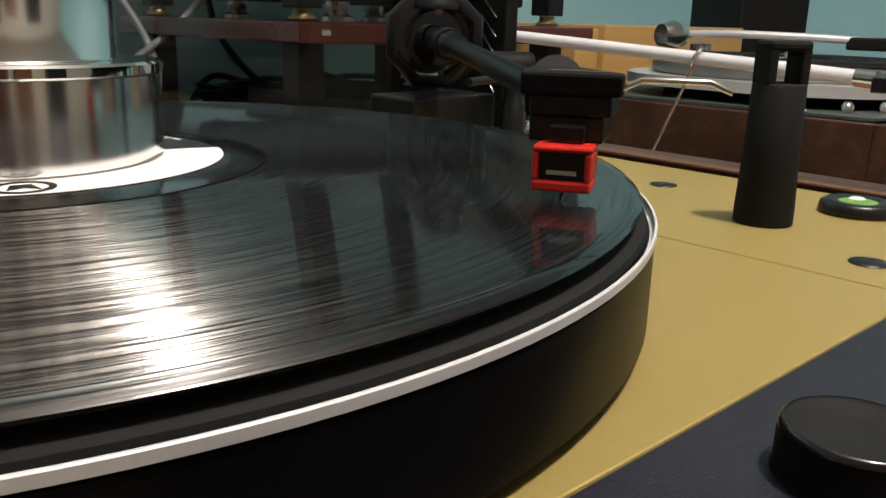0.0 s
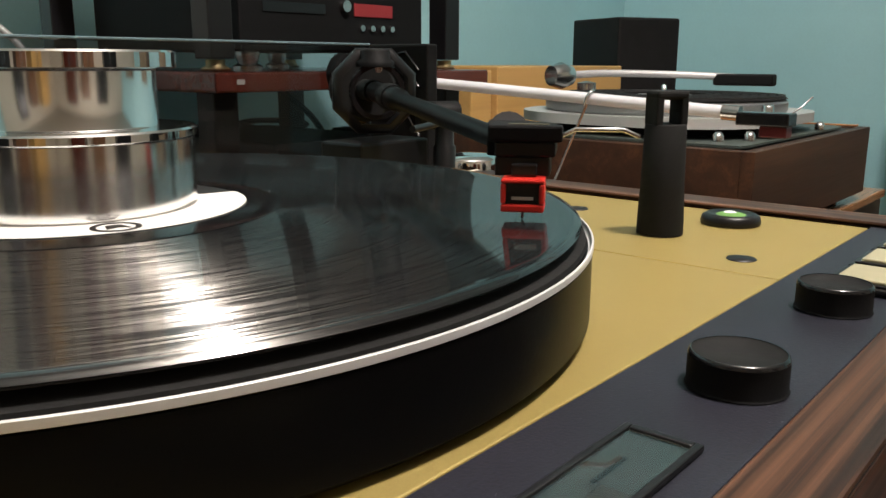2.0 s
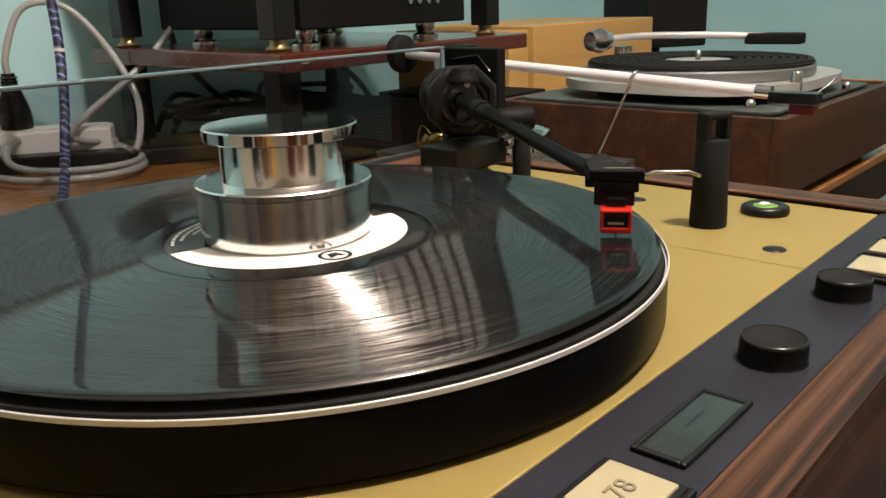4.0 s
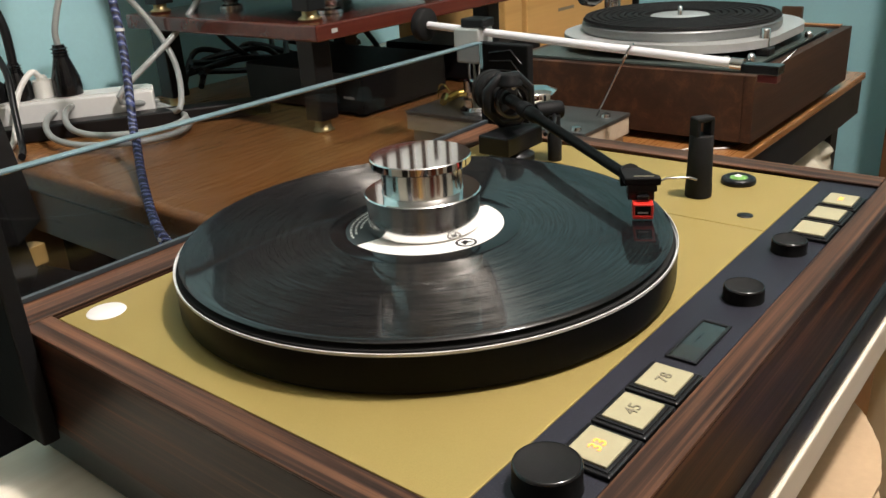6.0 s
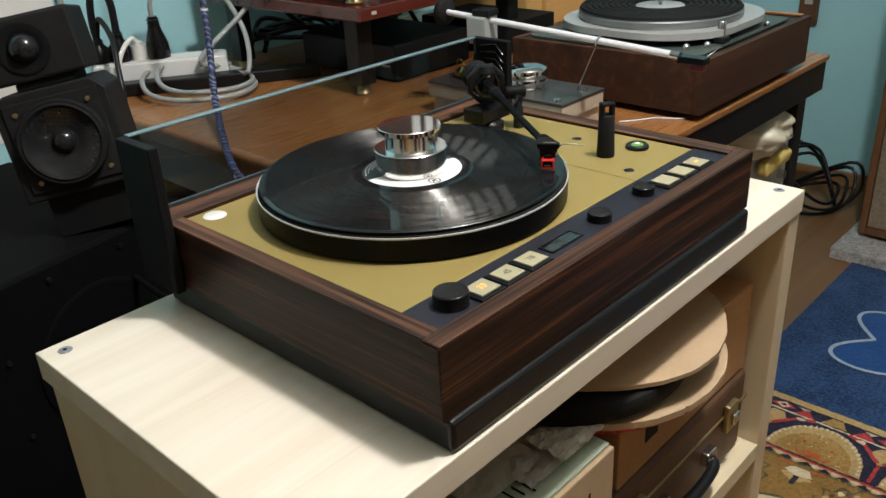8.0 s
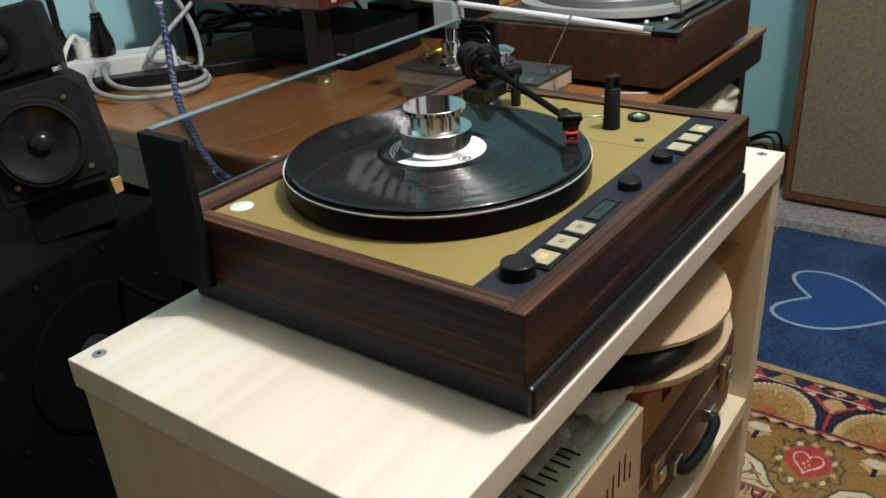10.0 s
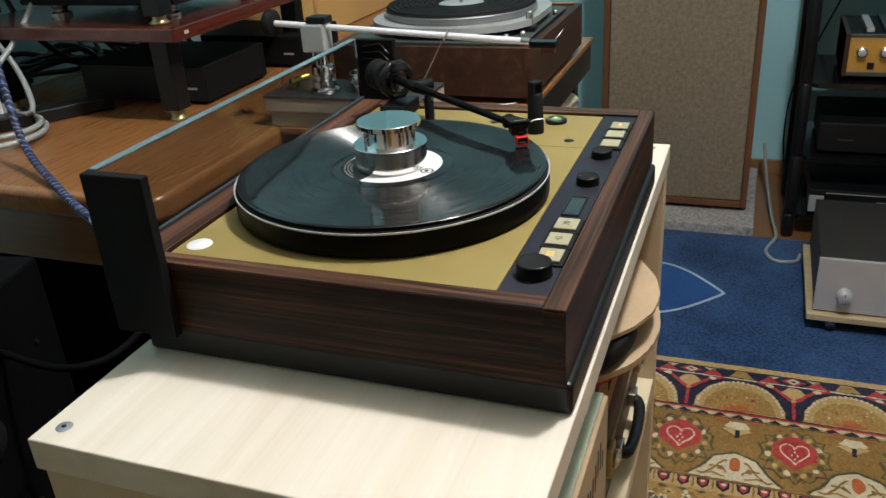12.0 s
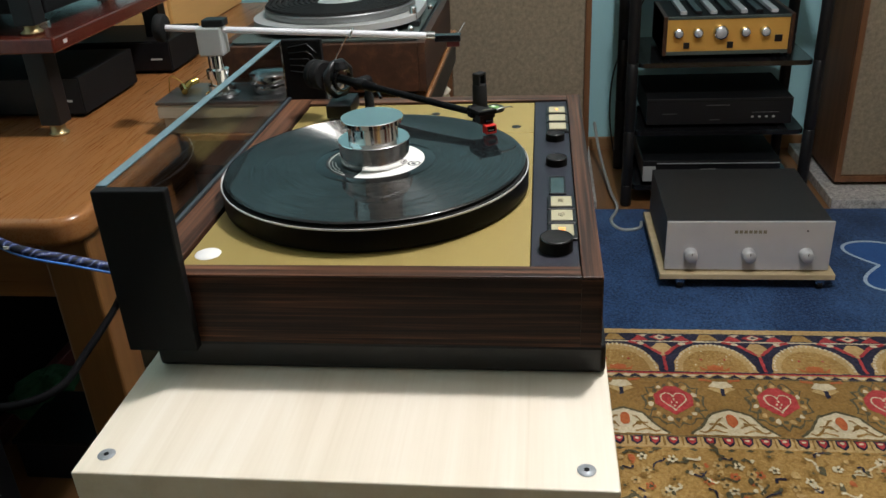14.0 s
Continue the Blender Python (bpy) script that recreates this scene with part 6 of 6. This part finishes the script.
# ---- carpets ----
def blue_carpet():
    z = FLOOR
    c = structure("blue_carpet", boxed(1.250, 2.095, -2.6, 0.150, z + 0.0005, z + 0.010, 0.003), M_blue_carpet, "deep blue pile carpet with pale heart outlines", "carpet")
    for cy, flip in ((-0.1135, 1), (-1.2615, 1)):
        pts = []
        for k in range(61):
            t = 2 * math.pi * k / 60
            hx = 16 * math.sin(t) * abs(math.sin(t)) ** 0.75
            hy = 13 * math.cos(t) - 5 * math.cos(2 * t) - 2 * math.cos(3 * t) - math.cos(4 * t)
            pts.append((1.655 + hx * 0.0105, cy + flip * hy * 0.0107, z + 0.0105))
        bm = bmesh.new()
        inner, outer = [], []
        for i, q in enumerate(pts[:-1]):
            a, b = Vector(pts[i - 1 if i else 59]), Vector(pts[i + 1])
            n = (b - a).normalized().cross(Vector((0, 0, 1))) * 0.0055
            inner.append(bm.verts.new(Vector(q) + n + Vector((0, 0, 0.0015))))
            outer.append(bm.verts.new(Vector(q) - n + Vector((0, 0, 0.0015))))
        for i in range(60):
            f = bm.faces.new((inner[i], inner[(i + 1) % 60], outer[(i + 1) % 60], outer[i]))
            f.normal_update()
            if f.normal.z < 0:
                f.normal_flip()
        fill = bmesh.new()
        f = fill.faces.new([fill.verts.new((x, y, zz + 0.0005)) for x, y, zz in pts[:-1]])
        f.normal_update()
        if f.normal.z < 0:
            f.normal_flip()
        part("heart_field", fill, M_heart_blue, c, "smooth brighter blue heart")
        part("heart_outline", bm, M_chalk, c, "pale blue-white heart outline")


blue_carpet()


def oriental_rug():
    z = FLOOR + 0.0125
    S = [M_ochre, M_navy, M_tan, M_olive, M_cream, M_rred, M_rust, M_moss]
    OCH, NAV, TAN, OLI, CRE, RED, RUS, MOS = range(8)
    bm = bmesh.new()
    XE, YA, YB = 1.262, 0.32, -2.35
    box(bm, -1.6, XE, YB, YA, FLOOR + 0.0005, z, 0, m=OCH)
    rnd = random.Random(21)

    fray = random.Random(5)

    def flat(pts, layer, mi):
        # woven edges: each side is broken into short tufts
        pts, edge = list(pts), []
        for (xa, ya), (xb, yb) in zip(pts, pts[1:] + pts[:1]):
            n = max(1, int(math.hypot(xb - xa, yb - ya) / 0.007))
            for k in range(n):
                edge.append((xa + (xb - xa) * k / n + fray.uniform(-0.0014, 0.0014), ya + (yb - ya) * k / n + fray.uniform(-0.0014, 0.0014)))
        try:
            f = bm.faces.new([bm.verts.new((x, y, z + 0.0006 * layer)) for x, y in edge])
        except ValueError:
            return
        f.material_index = mi
        if f.normal.z < 0:
            f.normal_flip()

    def band(x0, x1, layer, mi):
        flat([(x0, YB), (x1, YB), (x1, YA), (x0, YA)], layer, mi)

    def blob(cx, cy, rx, ry, layer, mi, n=18, rag=0.0, lobes=0):
        pts = []
        for i in range(n):
            a = 2 * math.pi * i / n
            k = 1 + rag * rnd.uniform(-1, 1) + (0.12 * math.cos(lobes * a) if lobes else 0)
            pts.append((cx + rx * k * math.cos(a), cy + ry * k * math.sin(a)))
        flat(pts, layer, mi)

    def diamond(cx, cy, rx, ry, layer, mi):
        flat([(cx - rx, cy), (cx, cy - ry), (cx + rx, cy), (cx, cy + ry)], layer, mi)

    def stroke(pts, w, layer, mi):
        for i, (a, b) in enumerate(zip(pts, pts[1:])):
            d = Vector((b[0] - a[0], b[1] - a[1]))
            if d.length < 1e-6:
                continue
            n = Vector((-d.y, d.x)).normalized() * w / 2
            flat([(a[0] + n.x, a[1] + n.y), (b[0] + n.x, b[1] + n.y), (b[0] - n.x, b[1] - n.y), (a[0] - n.x, a[1] - n.y)], layer + 0.0003 * i, mi)

    T = 0.247
    band(1.238, XE, 1, TAN)
    band(1.200, 1.236, 1, NAV)
    band(1.052, 1.200, 1, NAV)
    band(1.030, 1.050, 1, TAN)
    band(0.800, 1.028, 1, OLI)
    band(0.760, 0.798, 1, TAN)
    stroke([(1.2365, YB), (1.2365, YA)], 0.004, 2, NAV)
    stroke([(1.199, YB), (1.199, YA)], 0.005, 2, CRE)
    stroke([(1.051, YB), (1.051, YA)], 0.006, 2, RED)
    stroke([(1.029, YB), (1.029, YA)], 0.004, 2, MOS)
    stroke([(0.799, YB), (0.799, YA)], 0.003, 2, MOS)
    for k in range(-2, 9):
        y = -0.239 - T * k
        ym = y - T / 2
        # outer border
        diamond(1.218, y, 0.016, 0.030, 3, RED)
        diamond(1.218, y, 0.013, 0.017, 4, CRE)
        diamond(1.218, y, 0.006, 0.008, 5, NAV)
        for s in (-1, 1):
            flat([(1.202, y + s * 0.030), (1.232, y + s * 0.055), (1.202, y + s * 0.080)], 3, RED)
            flat([(1.232, y + s * 0.032), (1.220, y + s * 0.048), (1.232, y + s * 0.062)], 3, CRE)
        flat([(1.204, ym - 0.030), (1.234, ym - 0.012), (1.234, ym + 0.012), (1.204, ym + 0.030)], 3, OCH)
        # fans
        fan = [(1.058, ym - 0.108)]
        for i in range(19):
            a = math.pi * i / 18
            fan.append((1.062 + 0.125 * math.sin(a) + rnd.uniform(-0.003, 0.003), ym - 0.104 * math.cos(a) + rnd.uniform(-0.002, 0.002)))
        fan.append((1.058, ym + 0.108))
        flat(fan, 2, TAN)
        inner = [(1.060, ym - 0.085)] + [(1.062 + 0.095 * math.sin(math.pi * i / 14), ym - 0.082 * math.cos(math.pi * i / 14)) for i in range(15)] + [(1.060, ym + 0.085)]
        flat(inner, 3, OCH)
        for i in range(26):
            a = math.pi * (i + 0.5) / 26
            blob(1.064 + 0.118 * math.sin(a), ym - 0.098 * math.cos(a), 0.006, 0.004, 4, CRE, 6, 0.3)
        for i in range(30):
            blob(1.068 + rnd.uniform(0, 0.095), ym + rnd.uniform(-0.065, 0.065), 0.0035, 0.0025, 4, rnd.choice((TAN, OLI, TAN, CRE)), 5, 0.3)
        for s in (-2, -1, 0, 1, 2):
            flat([(1.062, ym + 0.013 * s - 0.008), (1.062, ym + 0.013 * s + 0.008), (1.092 - 0.006 * abs(s), ym + 0.020 * s)], 5, RUS)
        blob(1.074, ym, 0.012, 0.020, 6, RUS, 10, 0.2)
        for s in (-0.03, 0.03):
            blob(1.110, ym + s, 0.004, 0.004, 6, RED, 6)
        # stems between the fans
        stroke([(1.060, y), (1.130, y)], 0.008, 3, RED)
        flat([(1.125, y), (1.165, y - 0.030), (1.190, y - 0.012), (1.190, y + 0.012), (1.165, y + 0.030)], 3, TAN)
        for s in (-1, 1):
            stroke([(1.135, y + s * 0.006), (1.180, y + s * 0.045), (1.196, y + s * 0.085)], 0.010, 4, RED)
            blob(1.185, y + s * 0.055, 0.007, 0.010, 5, CRE, 8, 0.2)
        # narrow border of little triangles
        for i in range(6):
            yy = y + T * i / 6
            flat([(1.032, yy - 0.017), (1.046, yy), (1.032, yy + 0.017)], 2, NAV)
            blob(1.041, yy + T / 12, 0.005, 0.010, 2, CRE, 7, 0.3)
        # heart medallions
        blob(0.925, y, 0.090, 0.074, 2, MOS, 34, 0.03, 14)
        blob(0.925, y, 0.084, 0.068, 3, OLI, 34, 0.03, 14)
        for i in range(22):
            a = 2 * math.pi * i / 22
            blob(0.927 + 0.070 * math.cos(a), y + 0.056 * math.sin(a), 0.009, 0.0065, 4, MOS if i % 2 else (CRE if i % 4 else TAN), 6, 0.3)
        heart = []
        for i in range(28):
            t = 2 * math.pi * i / 28
            hx = 16 * math.sin(t) ** 3
            hy = 13 * math.cos(t) - 5 * math.cos(2 * t) - 2 * math.cos(3 * t) - math.cos(4 * t)
            heart.append((0.932 + hy * 0.0036, y + hx * 0.0028))
        flat([(0.875, y), (0.915, y - 0.046), (0.955, y - 0.046), (0.990, y - 0.012), (0.990, y + 0.012), (0.955, y + 0.046), (0.915, y + 0.046)], 5, RED)
        stroke([(0.932 + (p - 0.932) * 0.68, y + (q - y) * 0.68) for p, q in heart] + [(0.932 + (heart[0][0] - 0.932) * 0.68, y)], 0.0038, 6, CRE)
        for dx, dy in ((0.0, 0.0), (-0.012, -0.006), (-0.012, 0.006), (-0.024, 0)):
            blob(0.935 + dx, y + dy, 0.004, 0.003, 6, CRE, 6)
        # flower between the medallions
        flat([(0.995, ym - 0.030), (0.985, ym), (0.995, ym + 0.030), (1.015, ym + 0.018), (1.015, ym - 0.018)], 3, CRE)
        diamond(0.985, ym, 0.022, 0.034, 2, TAN)
        stroke([(0.985, ym), (0.955, ym)], 0.010, 4, NAV)
        for s in (-1, 1):
            stroke([(1.016, ym + s * 0.02), (1.022, ym + s * 0.05)], 0.008, 4, RUS)
        # cream panel with scrolls
        flat([(0.805, ym - 0.100), (0.835, ym - 0.070), (0.880, ym - 0.045), (0.900, ym), (0.880, ym + 0.045), (0.835, ym + 0.070), (0.805, ym + 0.100)], 3, CRE)
        stroke([(0.806, ym - 0.100), (0.836, ym - 0.071), (0.881, ym - 0.046), (0.902, ym), (0.881, ym + 0.046), (0.836, ym + 0.071), (0.806, ym + 0.100)], 0.007, 4, MOS)
        blob(0.858, ym, 0.024, 0.012, 5, RUS, 12, 0.15)
        for s in (-1, 1):
            sc = [(0.828 + 0.016 * math.sin(i * 0.8), ym + s * (0.016 + 0.009 * i)) for i in range(8)]
            stroke(sc, 0.005, 5, OLI)
            blob(0.842, ym + s * 0.030, 0.008, 0.006, 5, OLI, 8, 0.3)
            stroke([(0.868 - 0.006 * i + 0.005 * math.sin(i * 1.6), ym + s * (0.018 + 0.007 * i)) for i in range(6)], 0.005, 5, OLI)
            stroke([(0.812, ym + s * 0.02), (0.822, ym + s * 0.045), (0.812, ym + s * 0.07)], 0.005, 5, OCH)
        # row of little shields
        for i in range(6):
            yy = y + T * (i + 0.5) / 6
            flat([(0.796, yy - 0.014), (0.796, yy + 0.014), (0.776, yy + 0.012), (0.764, yy), (0.776, yy - 0.012)], 3, NAV)
            flat([(0.793, yy - 0.010), (0.793, yy + 0.010), (0.779, yy + 0.008), (0.770, yy), (0.779, yy - 0.008)], 4, RED)
            blob(0.786, yy, 0.004, 0.006, 5, CRE, 6)
            stroke([(0.796, yy + T / 12), (0.766, yy + T / 12)], 0.004, 3, OLI)
            diamond(0.752, yy, 0.005, 0.011, 3, MOS)
    # floral field, each motif on a level of its own
    for n in range(1900):
        x, y = rnd.uniform(0.05, 0.735), rnd.uniform(-1.9, 0.05)
        lv = 3 + 0.0024 * n
        kind = rnd.random()
        a = rnd.uniform(0, 6.28)
        if kind < 0.42:
            c, s = math.cos(a), math.sin(a)
            L = rnd.uniform(0.02, 0.055)
            pts = [(x + c * L * i / 4 - s * 0.008 * math.sin(i * 1.4), y + s * L * i / 4 + c * 0.008 * math.sin(i * 1.4)) for i in range(5)]
            stroke(pts, rnd.uniform(0.004, 0.007), lv, rnd.choice((MOS, MOS, MOS, NAV, OLI, CRE)))
            blob(pts[-1][0], pts[-1][1], 0.007, 0.005, lv + 0.0018, rnd.choice((MOS, CRE, OLI)), 7, 0.3)
        elif kind < 0.72:
            mi = rnd.choice((CRE, CRE, TAN, TAN, OLI, RUS))
            for i in range(5):
                b = a + 2 * math.pi * i / 5
                blob(x + 0.008 * math.cos(b), y + 0.008 * math.sin(b), 0.005, 0.004, lv + 0.0003 * i, mi, 7, 0.2)
            blob(x, y, 0.004, 0.004, lv + 0.0019, MOS, 6)
        else:
            blob(x, y, rnd.uniform(0.005, 0.012), rnd.uniform(0.004, 0.010), lv, rnd.choice((MOS, OLI, TAN, TAN, RUS)), 8, 0.35)
    for cx in (0.52,):
        for k in range(5):
            y = -0.36 - 0.40 * k - (0.2 if cx < 0.5 else 0)
            blob(cx, y, 0.075, 0.085, 9, MOS, 24, 0.05, 8)
            blob(cx, y, 0.062, 0.070, 10, TAN, 24, 0.05, 8)
            blob(cx, y, 0.045, 0.052, 11, RED, 20, 0.08)
            blob(cx, y, 0.028, 0.032, 12, NAV, 14, 0.1)
            blob(cx, y, 0.014, 0.016, 13, CRE, 10, 0.1)
    structure("oriental_rug", bm, S, "ochre and red oriental rug with heart medallions", "rug")


oriental_rug()
